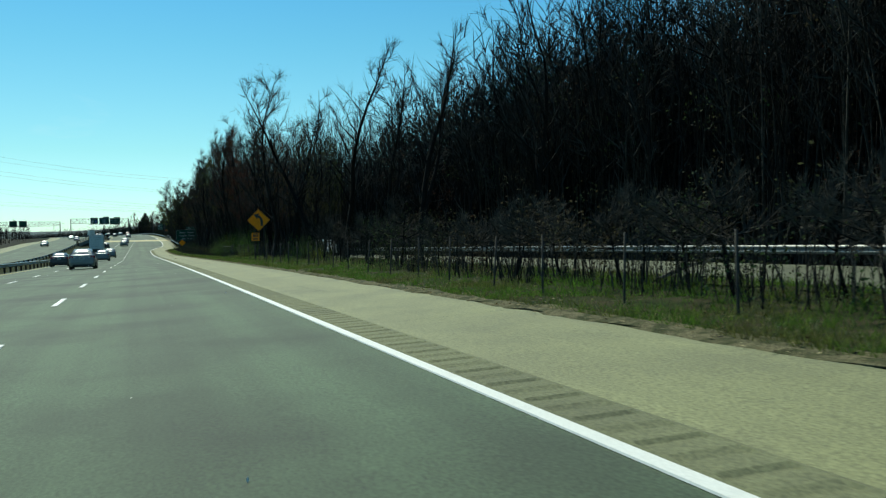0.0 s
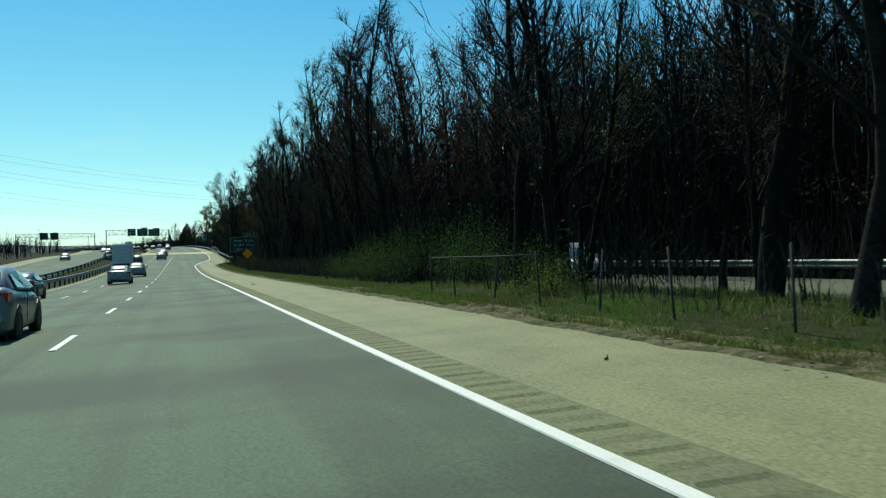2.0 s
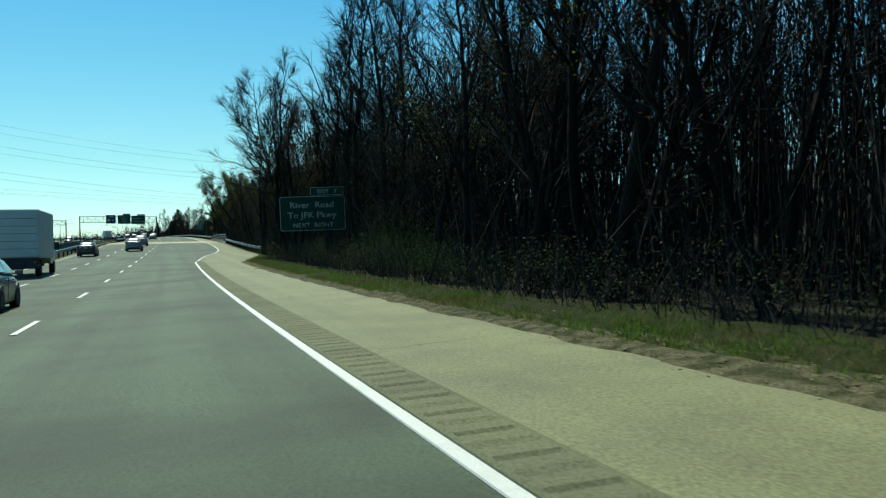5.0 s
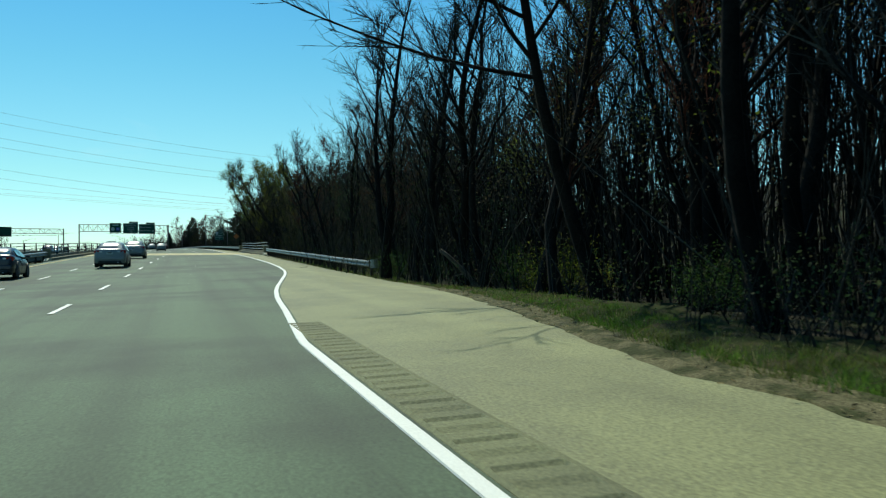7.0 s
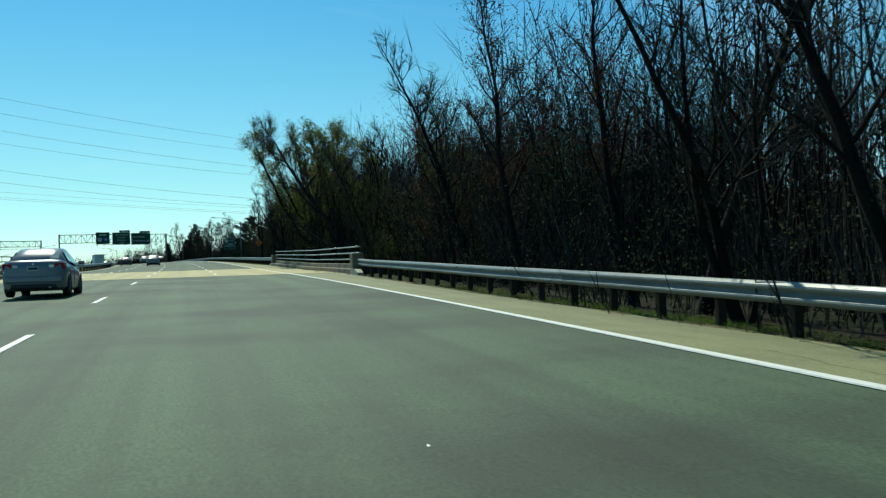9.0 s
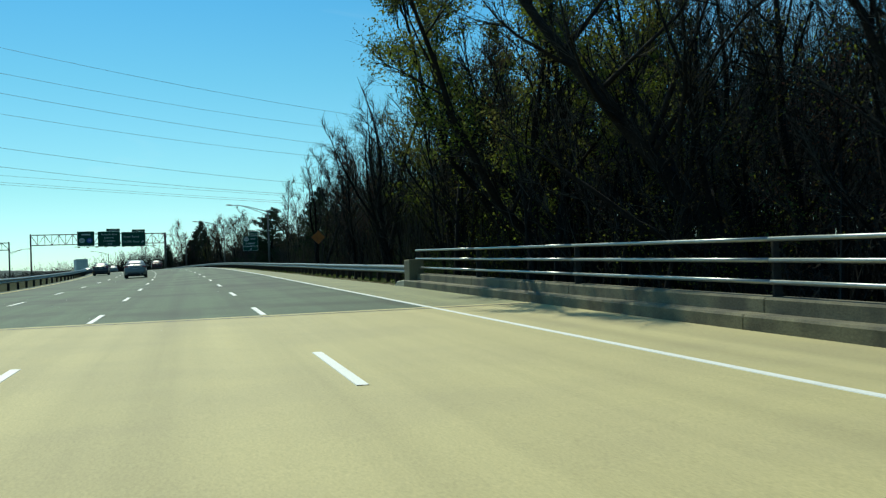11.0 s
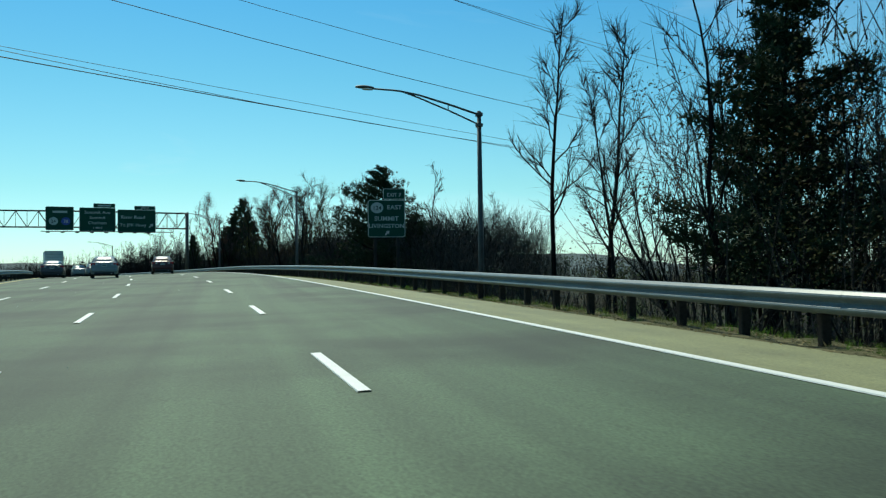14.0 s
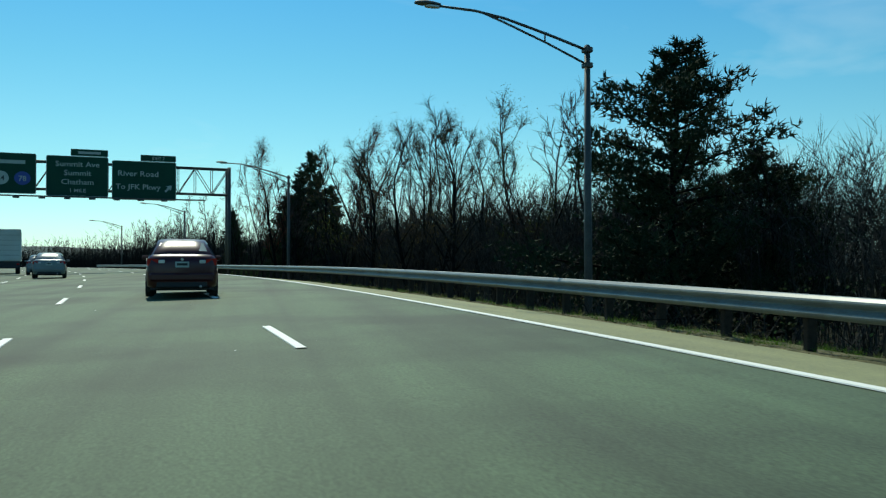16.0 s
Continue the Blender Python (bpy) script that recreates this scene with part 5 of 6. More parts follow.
thicket("far_woods", 6800, 440, 560, 20, 56, 0.6, 0.98, 0.024, TWIG, "dense dome of fine brown thicket beyond the bend", 0.17, lambda s, d: (edge(s, d) > 0) & ((s > 475) | (d > 24)), 16, 0.8, dome)
thicket("far_woods", 2200, 400, 700, 85, 190, 4, 9.0, 0.10, TWIG, "distant low tree line beyond the pylon", 0.16, lambda s, d: np.sin(s * 0.11) + np.sin(d * 0.17 + s * 0.05) > -0.5, 12, 0.4)
thicket("far_woods", 600, 395, 500, 48, 82, 0.9, 3.0, 0.04, TWIG, "low bare scrub on the flat land below the road", 0.28, lambda s, d: np.sin(s * 0.23) + np.sin(d * 0.31 + s * 0.1) > -0.2, 12, 0.4)
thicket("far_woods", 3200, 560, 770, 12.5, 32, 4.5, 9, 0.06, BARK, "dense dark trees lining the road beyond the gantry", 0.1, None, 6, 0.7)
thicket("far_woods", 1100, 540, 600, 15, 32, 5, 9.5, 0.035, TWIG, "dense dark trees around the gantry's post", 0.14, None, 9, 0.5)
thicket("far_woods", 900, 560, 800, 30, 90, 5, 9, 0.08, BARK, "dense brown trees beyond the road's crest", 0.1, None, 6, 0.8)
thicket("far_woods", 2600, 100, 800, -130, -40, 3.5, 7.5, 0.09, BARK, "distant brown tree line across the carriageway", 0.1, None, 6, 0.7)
thicket("undergrowth", 9000, 80, 400, 7.6, 30, 1.0, 5.0, 0.019, TWIG, "tangled bare brush under the trees", 0.3, lambda s, d: ((d > 8.4) | (s < 195)) & ((s < 262) | (d > 10.5)), 5)
thicket("undergrowth", 3200, 83, 196, 6.95, 9.2, 0.25, 1.5, 0.013, TWIG, "dark bare brush at the edge of the grass", 0.4, None, 7)
thicket("undergrowth", 2600, -10, 90, 23.2, 38, 0.8, 4.5, 0.02, TWIG, "brush behind the side road", 0.35, None, 8)
thicket("undergrowth", 1900, 3, 82, 7.2, 9.8, 0.5, 1.7, 0.018, TWIG, "vines and brush along the fence", 0.13, lambda s, d: (s < 31) | (np.sin(s * 1.7) > 0.5), 9)
thicket("undergrowth", 1500, 398, 470, 12, 48, 0.4, 1.7, 0.015, TWIG, "low dead brush on the slope below the guardrail", 0.45, None, 8)
thicket("undergrowth", 4200, 332, 500, 10.4, 14.0, 0.3, 1.3, 0.017, TWIG, "dark dead brush close behind the guardrail", 0.5, None, 6)
thicket("undergrowth", 700, 330, 620, 11.5, 24, 0.4, 1.3, 0.012, TWIG, "dry brush below the guardrail", 0.4, None, 8)


# ---- shrubs with green leaves ----
def shrub(seed, size, leaf, n, label):
    r = np.random.RandomState(seed)
    ob = thing("shrub", label, "shrub", "roadside shrubs")
    az, el = r.uniform(0, 6.28, 26), r.uniform(0.3, 1.4, 26)
    tip = np.stack([np.cos(az) * np.cos(el), np.sin(az) * np.cos(el), np.sin(el)], 1) * r.uniform(0.6, 1.0, (26, 1)) * size
    v, f = spikes(np.zeros((26, 3)) + r.normal(0, 0.06, (26, 3)), tip, 0.018)
    part("woody_base", quick("woody_base", v, f, TWIG), TWIG, ob)
    i = r.randint(0, 26, n)
    c = tip[i] * r.uniform(0.35, 1.05, (n, 1)) + r.normal(0, 0.13 * size, (n, 3))
    c[:, 2] = np.abs(c[:, 2])
    v, f = flakes(c, 0.022, r)
    part("leaves", quick("leaves", v, f, leaf), leaf, ob)
    return ob


SHRUBS = [shrub(61, 1.5, LEAF_G, 3600, "green leafy shrub at the wood's edge"), shrub(62, 1.1, LEAF, 1700, "yellow-green shrub among bare brush"), shrub(63, 2.0, LEAF_G, 5200, "tall green honeysuckle thicket")]
for s, d, k, q in ((84, 8.2, 2, 1.2), (86.5, 8.6, 0, 1.3), (89, 8.0, 2, 1.0), (82, 9.5, 2, 1.3), (92, 8.8, 1, 1.2), (79, 8.8, 0, 1.2), (72, 8.3, 0, 1.0), (107, 9.4, 0, 0.9), (111, 10, 2, 0.9), (70, 7.6, 1, 0.9), (212, 12.5, 1, 1.6),
                   (214, 13.0, 1, 1.8), (216, 12.2, 0, 1.2), (233, 11.2, 0, 1.2), (235, 11.8, 1, 1.3), (240, 11.5, 1, 1.0), (49, 8.4, 0, 1.0), (46, 8.6, 1, 0.9), (200, 10.4, 0, 0.9), (190, 9.4, 0, 1.0), (173, 9.8, 0, 1.2), (170, 10.2, 2, 1.1),
                   (336, 11.8, 0, 1.2), (342, 12, 1, 1.2), (350, 12.4, 0, 1.0), (486, 16.5, 1, 1.4), (490, 17, 0, 1.3), (497, 16, 1, 1.4), (504, 15.5, 0, 1.2), (120, 9.2, 0, 0.8), (87, 7.5, 0, 0.8), (91, 7.7, 2, 0.75), (95.5, 7.9, 0, 0.9), (100, 8.0, 0, 0.7), (131, 8.8, 1, 0.8), (160, 8.9, 0, 0.9), (412, 24, 0, 1.6), (433, 30, 0, 1.5),
                   (532, 15, 0, 1.8), (540, 15.5, 1, 1.8), (548, 15, 0, 1.6), (558, 15.5, 1, 1.6), (570, 15, 0, 1.5)):
    plant(SHRUBS[k], s, d, q)


# ---- dim leaves of the understorey ----
def leaf_haze(n, s0, s1, d0, d1, h0, h1, size, mat, label, clump=28, spread=0.9):
    """Clumps of small leaves on thin shoots between the trunks."""
    k = n // clump
    s, d = npr.uniform(s0, s1, k), npr.uniform(d0, d1, k)
    p = at(s, d)
    c = np.stack([p[:, 0], p[:, 1], road_z(s, d) - fall(s, d) + (land_z(s, d, p[:, 0], p[:, 1]) - road_z(s, d) + fall(s, d)).clip(0) + npr.uniform(0, 1, k) ** 1.3 * (h1 - h0) + h0], 1)
    c = np.repeat(c, clump, 0) + npr.normal(0, spread, (k * clump, 3)) * (1, 1, 0.8)
    v, f = flakes(c, size, npr)
    tagged(new("understorey_leaves", quick("understorey_leaves", v, f, mat)), label, "foliage", "", "stuff")


leaf_haze(30000, 0, 118, 24, 40, 0.5, 15, 0.075, DIM_LEAF, "dim green and brown leaves on the slope behind the side road", 60, 0.6)
leaf_haze(16000, 0, 118, 24, 38, 3.0, 16, 0.06, BUD, "dull red buds high on the slope behind the side road", 50, 0.6)
leaf_haze(34000, 86, 284, 9.2, 22, 0.3, 8, 0.04, DIM_LEAF, "dim green and brown leaves between the trunks", 70, 0.55)
leaf_haze(16000, 86, 268, 8.6, 11.5, 0.05, 1.1, 0.03, DIM_LEAF, "low dark-green weeds at the wood's edge", 60, 0.3)
leaf_haze(22000, 83, 196, 6.9, 9.2, 0.02, 0.9, 0.028, DIM_LEAF, "dark low weeds where the grass meets the wood", 50, 0.26)
# darker leaf colour here paints the deep shade under the crowns
leaf_haze(12000, 166, 182, 10.0, 13, 0.3, 7, 0.028, DIM_LEAF, "green leaves beside the exit sign, coloured dark for deep shade", 130, 0.42)
leaf_haze(26000, 298, 345, 11.5, 17, 0.5, 9, 0.036, LEAF, "yellow-green young leaves behind the bridge railing", 150, 0.6)
leaf_haze(26000, 284, 404, 12, 24, 0.3, 7, 0.045, DIM_LEAF, "dim leaves between the trunks beyond the bridge", 70, 0.5)
leaf_haze(26000, 216, 290, 10.0, 15, 0.3, 8.5, 0.04, DIM_LEAF, "dim green leaves on the shoots behind the guardrail", 80, 0.55)
leaf_haze(20000, 345, 404, 11.6, 16, 0.2, 6.5, 0.04, DIM_LEAF, "dim green and brown leaves along the last of the wood", 80, 0.55)
leaf_haze(9000, 474, 560, 16, 30, 0.3, 3.2, 0.055, OCHRE, "low ochre and green brush beyond the bend", 60, 0.5)
leaf_haze(16000, 404, 476, 11.5, 30, 0.05, 1.2, 0.045, DIM_LEAF, "low dark brush on the slope below the guardrail", 60, 0.45)
leaf_haze(21000, 400, 700, 85, 190, 0.5, 8, 0.24, DIM_LEAF, "soft dull crowns of the distant tree line", 150, 1.6)
leaf_haze(9000, 430, 470, 48, 80, 0.3, 4, 0.10, DIM_LEAF, "dull shrubs on the flat land below the road", 90, 0.8)
leaf_haze(12000, 3, 32, 7.4, 9.6, 0.05, 1.5, 0.03, DIM_LEAF, "dark leafy brush along the fence", 80, 0.28)


# ---- grass tufts and litter on the verge ----
def tufts(n, s0, s1, off0, off1, hgt, mat, label, name="grass_tufts", blades=7, width=0.007):
    """Clumps of leaning blades, thinning out away from the pavement."""
    n //= blades
    s = npr.uniform(s0, s1, n)
    t = npr.uniform(0, 1, n) ** 1.3
    d = shoulder_edge(s) + off0 + (off1 - off0) * t
    keep = np.sin(s * 0.9) + np.sin(s * 0.37 + d * 2) + npr.normal(0, 0.8, n) > -0.8
    s, d = s[keep], d[keep]
    p = at(s, d, -fall(s, d) - 0.02)
    big = np.repeat(npr.uniform(0.35, 1.25, len(s)), blades)
    p = np.repeat(p, blades, 0) + npr.normal(0, 0.035, (len(s) * blades, 3)) * (1, 1, 0)
    h = hgt * big * npr.uniform(0.6, 1.25, len(p))
    tip = p + np.stack([npr.normal(0, 0.5, len(p)) * h, npr.normal(0, 0.5, len(p)) * h, h], 1)
    a = npr.uniform(0, 6.28, len(p))
    u = np.stack([np.cos(a), np.sin(a), a * 0], 1) * width
    v = np.stack([p - u, p + u, tip], 1).reshape(-1, 3)
    tagged(new(name, quick(name, v, np.arange(len(v)).reshape(-1, 3), mat)), label, "grass", "", "stuff")


tufts(140000, -4, 110, 0.1, 1.7, 0.13, BLADE, "uneven clumps of green grass along the verge")
tufts(110000, 110, 200, 0.25, 1.6, 0.13, BLADE, "thick clumps of green grass along the verge")
tufts(60000, 200, 268, 0.2, 2.0, 0.12, BLADE, "short clumps of green grass beyond the pavement")
tufts(40000, -4, 268, 0.1, 1.5, 0.16, STRAW, "dry straw and dead stalks at the pavement's edge", "dry_straw", 4, 0.005)
tufts(90000, -8, 81, 1.8, 8.0, 0.2, BLADE, "green grass before the side road", "grass_tufts", 7, 0.009)
tufts(26000, 20, 81, 1.8, 8.0, 0.22, STRAW, "last year's pale grass before the side road", "dry_straw", 5, 0.007)
tufts(24000, 327, 480, 0.3, 2.0, 0.14, STRAW, "dead leaves and straw under the guardrail", "dry_straw", 4, 0.005)
tufts(50000, 327, 480, 0.35, 2.6, 0.14, BLADE, "sparse green weeds under the guardrail")


def litter(n, s0, s1, off0, off1, size, mat, label, name):
    s = npr.uniform(s0, s1, n)
    d = shoulder_edge(s) + npr.uniform(off0, off1, n)
    c = at(s, d, -fall(s, d) + 0.03)
    v, f = flakes(c, size * npr.uniform(0.4, 1.5, n), npr)
    v[:, 2] = c.repeat(4, 0)[:, 2] + (v[:, 2] - c.repeat(4, 0)[:, 2]) * 0.3
    tagged(new(name, quick(name, v, f, mat)), label, "litter", "", "stuff")


litter(13000, -10, 262, -0.35, 1.3, 0.03, STRAW, "pale dead leaves and litter along the shoulder's edge", "dead_leaves")
litter(9000, 327, 470, -0.25, 1.9, 0.034, STRAW, "pale dead leaves under the guardrail", "dead_leaves")
litter(700, -10, 262, -1.0, 0.1, 0.010, TAR_SHADOW, "scattered grit on the shoulder", "grit")


litter(3500, -10, 262, -0.15, 1.1, 0.024, BARK, "dark bark chips along the shoulder's edge", "bark_chips")
litter(2600, 327, 470, -0.1, 1.7, 0.026, BARK, "dark bark chips under the guardrail", "bark_chips")
s_, d_ = npr.uniform(-5, 470, 260), npr.uniform(-9, 2.2, 260)
v, f = flakes(at(s_, d_, 0.012), 0.016, npr)
tagged(new("grit", quick("grit", v, f, PAINT_W)), "scattered pale grit on the carriageway", "litter", "", "stuff")


def crack(s0, d0, s1, d1, wob, width, label):
    """A thin wandering crack in the pavement."""
    g = np.random.RandomState(int(s0 * 7))
    n = max(6, int(math.hypot(s1 - s0, d1 - d0) / 0.25))
    t = np.linspace(0, 1, n)
    w = np.cumsum(g.normal(0, wob, n))
    w -= t * w[-1]
    ss, dd = s0 + (s1 - s0) * t + w * (abs(d1 - d0) > abs(s1 - s0)), d0 + (d1 - d0) * t + w * (abs(d1 - d0) <= abs(s1 - s0))
    wd = width * g.uniform(0.4, 1.3, n)
    across = np.array((0.0, 1.0)) if abs(s1 - s0) > abs(d1 - d0) else np.array((1.0, 0.0))
    a = at(ss - wd * across[0], dd - wd * across[1], 0.005 - sunk(ss, dd))
    b = at(ss + wd * across[0], dd + wd * across[1], 0.005 - sunk(ss, dd))
    geo = Geo().add(np.stack([a, b], 1).reshape(-1, 3), [(2 * i, 2 * i + 1, 2 * i + 3, 2 * i + 2) for i in range(n - 1)])
    part("crack", geo, TAR_SHADOW, road, label)


for s0, d0, s1, d1 in ((166, 3.9, 172, 3.6), (168, 4.6, 175, 4.3), (207.5, 3.6, 208.5, 7.2), (118, 3.6, 127, 3.9), (20, 3.9, 24, 3.8), (223, 5.8, 223.8, 8.4), (240, 6.3, 247, 6.6), (12, 3.2, 12.3, 5.2), (142, 3.2, 142.4, 5.3)):
    crack(s0, d0, s1, d1, 0.03, 0.006, "thin wandering crack")


def stick(s, d, length, turn, r, label):
    g = np.random.RandomState(int(s * 10))
    pts, rad = branch(g, np.zeros(3), np.array((1.0, 0, 0)), length, r, r * 0.5, 5, 0, 0.12)
    pts[:, 2] = r + np.abs(pts[:, 2]) * 0.15
    geo = Geo().tube(pts, rad, 5)
    ob = solid("fallen_branch", geo, BARK, label, "branch", group="fallen branches")
    ob.matrix_world = place(s, d, 0.004, turn)


for s, d, ln, tn in ((101.0, 5.25, 1.9, -8), (105.6, 5.4, 1.6, 4), (98.0, 3.5, 0.2, -30), (101.1, 3.7, 0.18, 20), (134.5, 4.05, 0.6, 10), (232.5, 6.3, 0.45, 0), (18.5, 5.3, 0.6, 10), (178.4, 4.9, 0.5, 25), (46.0, 5.3, 0.5, 5), (291.5, 7.3, 0.35, 15), (403, 6.9, 1.0, 5), (447, 7.0, 0.8, 5), (60.5, 4.2, 0.25, 60)):
    stick(s, d, ln, tn, 0.024 if ln > 1 else 0.012, "broken grey branch lying on the shoulder")


def snag(s, d, length, tilt, turn, r, label):
    """A pale broken trunk that leans against the brush."""
    g = np.random.RandomState(int(s * 10))
    pts, rad = branch(g, np.zeros(3), np.array((0.0, 0, 1.0)), length, r, r * 0.55, 7, 0, 0.05)
    geo = Geo().tube(pts, rad * (1 + 0.12 * np.sin(np.arange(8) * 2.3)), 7)
    for i in (3, 5):
        bp, br = branch(g, pts[i], np.array((g.normal(), g.normal(), 0.6)), 0.5, r * 0.3, 0.01, 3, 0.1, 0.2)
        geo.tube(bp, br, 5)
    ob = solid("broken_trunk", geo, PALE_BARK, label, "dead tree", group="dead trunks", smooth=True)
    x, y, z = ground_at(s, d)
    ob.matrix_world = pose(x, y, z - 0.1, 0, tilt, turn)


for s, d, ln, tilt, turn, r in ((216.5, 11.0, 2.2, -38, 10, 0.11), (218.0, 12.4, 2.6, 62, 40, 0.06), (94.5, 9.0, 1.8, -30, 20, 0.05), (172.5, 9.2, 1.4, 48, -20, 0.04), (16.5, 9.6, 2.4, 70, 10, 0.05)):
    snag(s, d, ln, tilt, turn, r, "pale broken trunk leaning in the brush")


# ---- pylon and power lines ----
def pylon(s, d, height, label):
    x, y, z = ground_at(s, d)
    ob = thing("power_pylon", label, "pylon", "power pylons", pose(x, y, z, 0, 0, -56))
    def half(q):
        return 3.0 * (1 - q / 0.62) + 0.85 if q < 0.62 else 0.85
    lv = [0, 0.14, 0.27, 0.39, 0.50, 0.60, 0.68, 0.75, 0.82, 0.89, 1.0]
    ring = lambda q: [(sx * half(q), sy * half(q), q * height) for sx, sy in ((-1, -1), (1, -1), (1, 1), (-1, 1))]
    for k in range(4):
        part("leg", Geo().tube([ring(q)[k] for q in lv], 0.13, 5), DARK_STEEL, ob)
    for a, b in zip(lv[:-1], lv[1:]):
        ra, rb = ring(a), ring(b)
        for k in range(4):
            n = (k + 1) % 4
            for p, q in ((ra[k], rb[n]), (ra[n], rb[k]), (rb[k], rb[n])):
                part("brace", Geo().tube([p, q], 0.06, 4), DARK_STEEL, ob)
    for q, ln in LEVELS:
        for sx in (-1, 1):
            g = Geo()
            for y in (-0.7, 0.7):
                g.tube([(sx * 0.75, y, q * height), (sx * ln, 0, q * height + 0.15)], 0.06, 4).tube([(sx * 0.75, y, q * height + 1.3), (sx * ln, 0, q * height + 0.15)], 0.05, 4)
            arm = part("cross_arm", g, DARK_STEEL, ob)
            part("insulator", Geo().tube([(sx * ln, 0, q * height + 0.1), (sx * ln, 0, q * height - 1.6)], 0.09, 6), CLEAR_LAMP, arm)
    return ob


def wire(p, q, sag, label, r=0.022):
    t = np.linspace(0, 1, 25)
    pts = np.outer(1 - t, p) + np.outer(t, q)
    pts[:, 2] -= sag * 4 * t * (1 - t)
    solid("power_line", Geo().tube(pts, r, 4, False), DARK_STEEL, label, "power line", group="power lines")


PYLON = (475.0, 78.3)
P0 = np.array(ground_at(*PYLON))
TALL = 45.0 - P0[2]
LEVELS = tuple(((z - P0[2]) / TALL, ln) for z, ln in ((23.4, 7.0), (30.4, 5.8), (36.0, 6.0)))
pylon(*PYLON, TALL, "tall grey lattice power pylon behind the trees")
RUN, OVER = np.array((0.83, 0.56, 0.0)), np.array((0.56, -0.83, 0.0))
for q, ln in LEVELS:
    for sx in (-1, 1):
        foot = P0 + OVER * sx * ln + (0, 0, q * TALL - 1.6)
        wire(foot, foot - RUN * 260 + (0, 0, 22), 9.0, "thin dark overhead power line sagging across the road")
        wire(foot, foot + RUN * 240 + (0, 0, 2), 7.0, "thin dark overhead power line running off beyond the trees")
# a lower line beside it
for k, z in ((-2.5, 23.6), (0, 22.4), (2.5, 21.8)):
    foot = np.array((9.5, 439.6, z)) + OVER * k
    wire(foot - RUN * 150 + (0, 0, 1), foot + RUN * 190 + (0, 0, -2), 4.0, "low thin overhead line crossing the road", 0.015)


# ---- a low house and a far hillside ----
def house(s, d, turn, label):
    x, y, z = ground_at(s, d)
    ob = thing("house", label, "house", "", pose(x, y, z, 0, 0, turn))
    part("wall", Geo().box(-7, 7, -4, 4, -1, 3.0), PALE_WALL, ob)
    part("roof", Geo().prism([(-7.6, 3.0), (7.6, 3.0), (7.0, 3.4), (0.4, 5.2), (-0.4, 5.2), (-7.0, 3.4)], -4.6, 4.6), ROOF, ob)
    for x0 in (-5, -2, 2.5):
        w = part("window", Geo().box(x0, x0 + 1.2, -4.05, -3.95, 0.9, 2.2), TINTED, ob)
        part("frame", Geo().box(x0 - 0.08, x0 + 1.28, -4.06, -4.0, 0.8, 0.9).box(x0 - 0.08, x0 + 1.28, -4.06, -4.0, 2.2, 2.3), SIGN_W, w)
    return ob


house(520, 118, 30, "low brown-roofed building among distant trees")


# a far hillside in pale patches, distance haze put into its colour
N = 60
far_x = np.linspace(-2600, 1800, N)
crest = 52 + 14 * np.sin(far_x * 0.0031 + 0.6) + 8 * np.sin(far_x * 0.011) + np.random.RandomState(3).uniform(-3, 3, N)
rows = [np.stack([far_x, far_x * 0 + 1750 + 220 * k, 4 + (crest - 4) * q], 1) for k, q in ((0, 0.0), (1, 0.55), (2, 0.9), (3, 1.0), (4, 0.6))]
geo = Geo().add(np.concatenate(rows), [(r * N + i, r * N + i + 1, (r + 1) * N + i + 1, (r + 1) * N + i) for r in range(4) for i in range(N - 1)])
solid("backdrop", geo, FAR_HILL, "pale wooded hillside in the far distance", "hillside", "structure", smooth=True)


# ---- vehicles ----
def wheel_meshes(r, w):
    n = 20
    prof = [(-w / 2, r * 0.62), (-w / 2, r * 0.93), (-w / 2 + 0.03, r), (w / 2 - 0.03, r), (w / 2, r * 0.93), (w / 2, r * 0.62)]
    k = len(prof)
    v = [(x, q * math.cos(2 * math.pi * i / n), q * math.sin(2 * math.pi * i / n)) for i in range(n) for x, q in prof]
    tyre = Geo().add(v, [(i * k + j, ((i + 1) % n) * k + j, ((i + 1) % n) * k + j + 1, i * k + j + 1) for i in range(n) for j in range(k - 1)])
    rim = Geo()
    for x in (-w / 2 + 0.02, w / 2 - 0.02):
        for i in range(5):
            a, b = 2 * math.pi * i / 5 - 0.22, 2 * math.pi * i / 5 + 0.22
            rim.add([(x, 0.03 * math.cos(a), 0.03 * math.sin(a)), (x, r * 0.62 * math.cos(a), r * 0.62 * math.sin(a)), (x, r * 0.62 * math.cos(b), r * 0.62 * math.sin(b)), (x, 0.03 * math.cos(b), 0.03 * math.sin(b))], [(0, 1, 2, 3)])
    rim.tube([(-w / 2 + 0.01, 0, 0), (w / 2 - 0.01, 0, 0)], r * 0.16, 10)
    hub = Geo().add([(x, r * 0.63 * math.cos(2 * math.pi * i / n), r * 0.63 * math.sin(2 * math.pi * i / n)) for x in (-0.02, 0.02) for i in range(n)], [tuple(range(n)), tuple(range(2 * n - 1, n - 1, -1))])
    return tyre, rim, hub


def loft(rows, closed=False):
    k = len(rows[0])
    g = Geo()
    f = [(i * k + j, i * k + j + 1, (i + 1) * k + j + 1, (i + 1) * k + j) for i in range(len(rows) - 1) for j in range(k - 1)]
    f += [tuple(range(k))[::-1], tuple((len(rows) - 1) * k + j for j in range(k))]
    return g.add(np.array(rows).reshape(-1, 3), f)


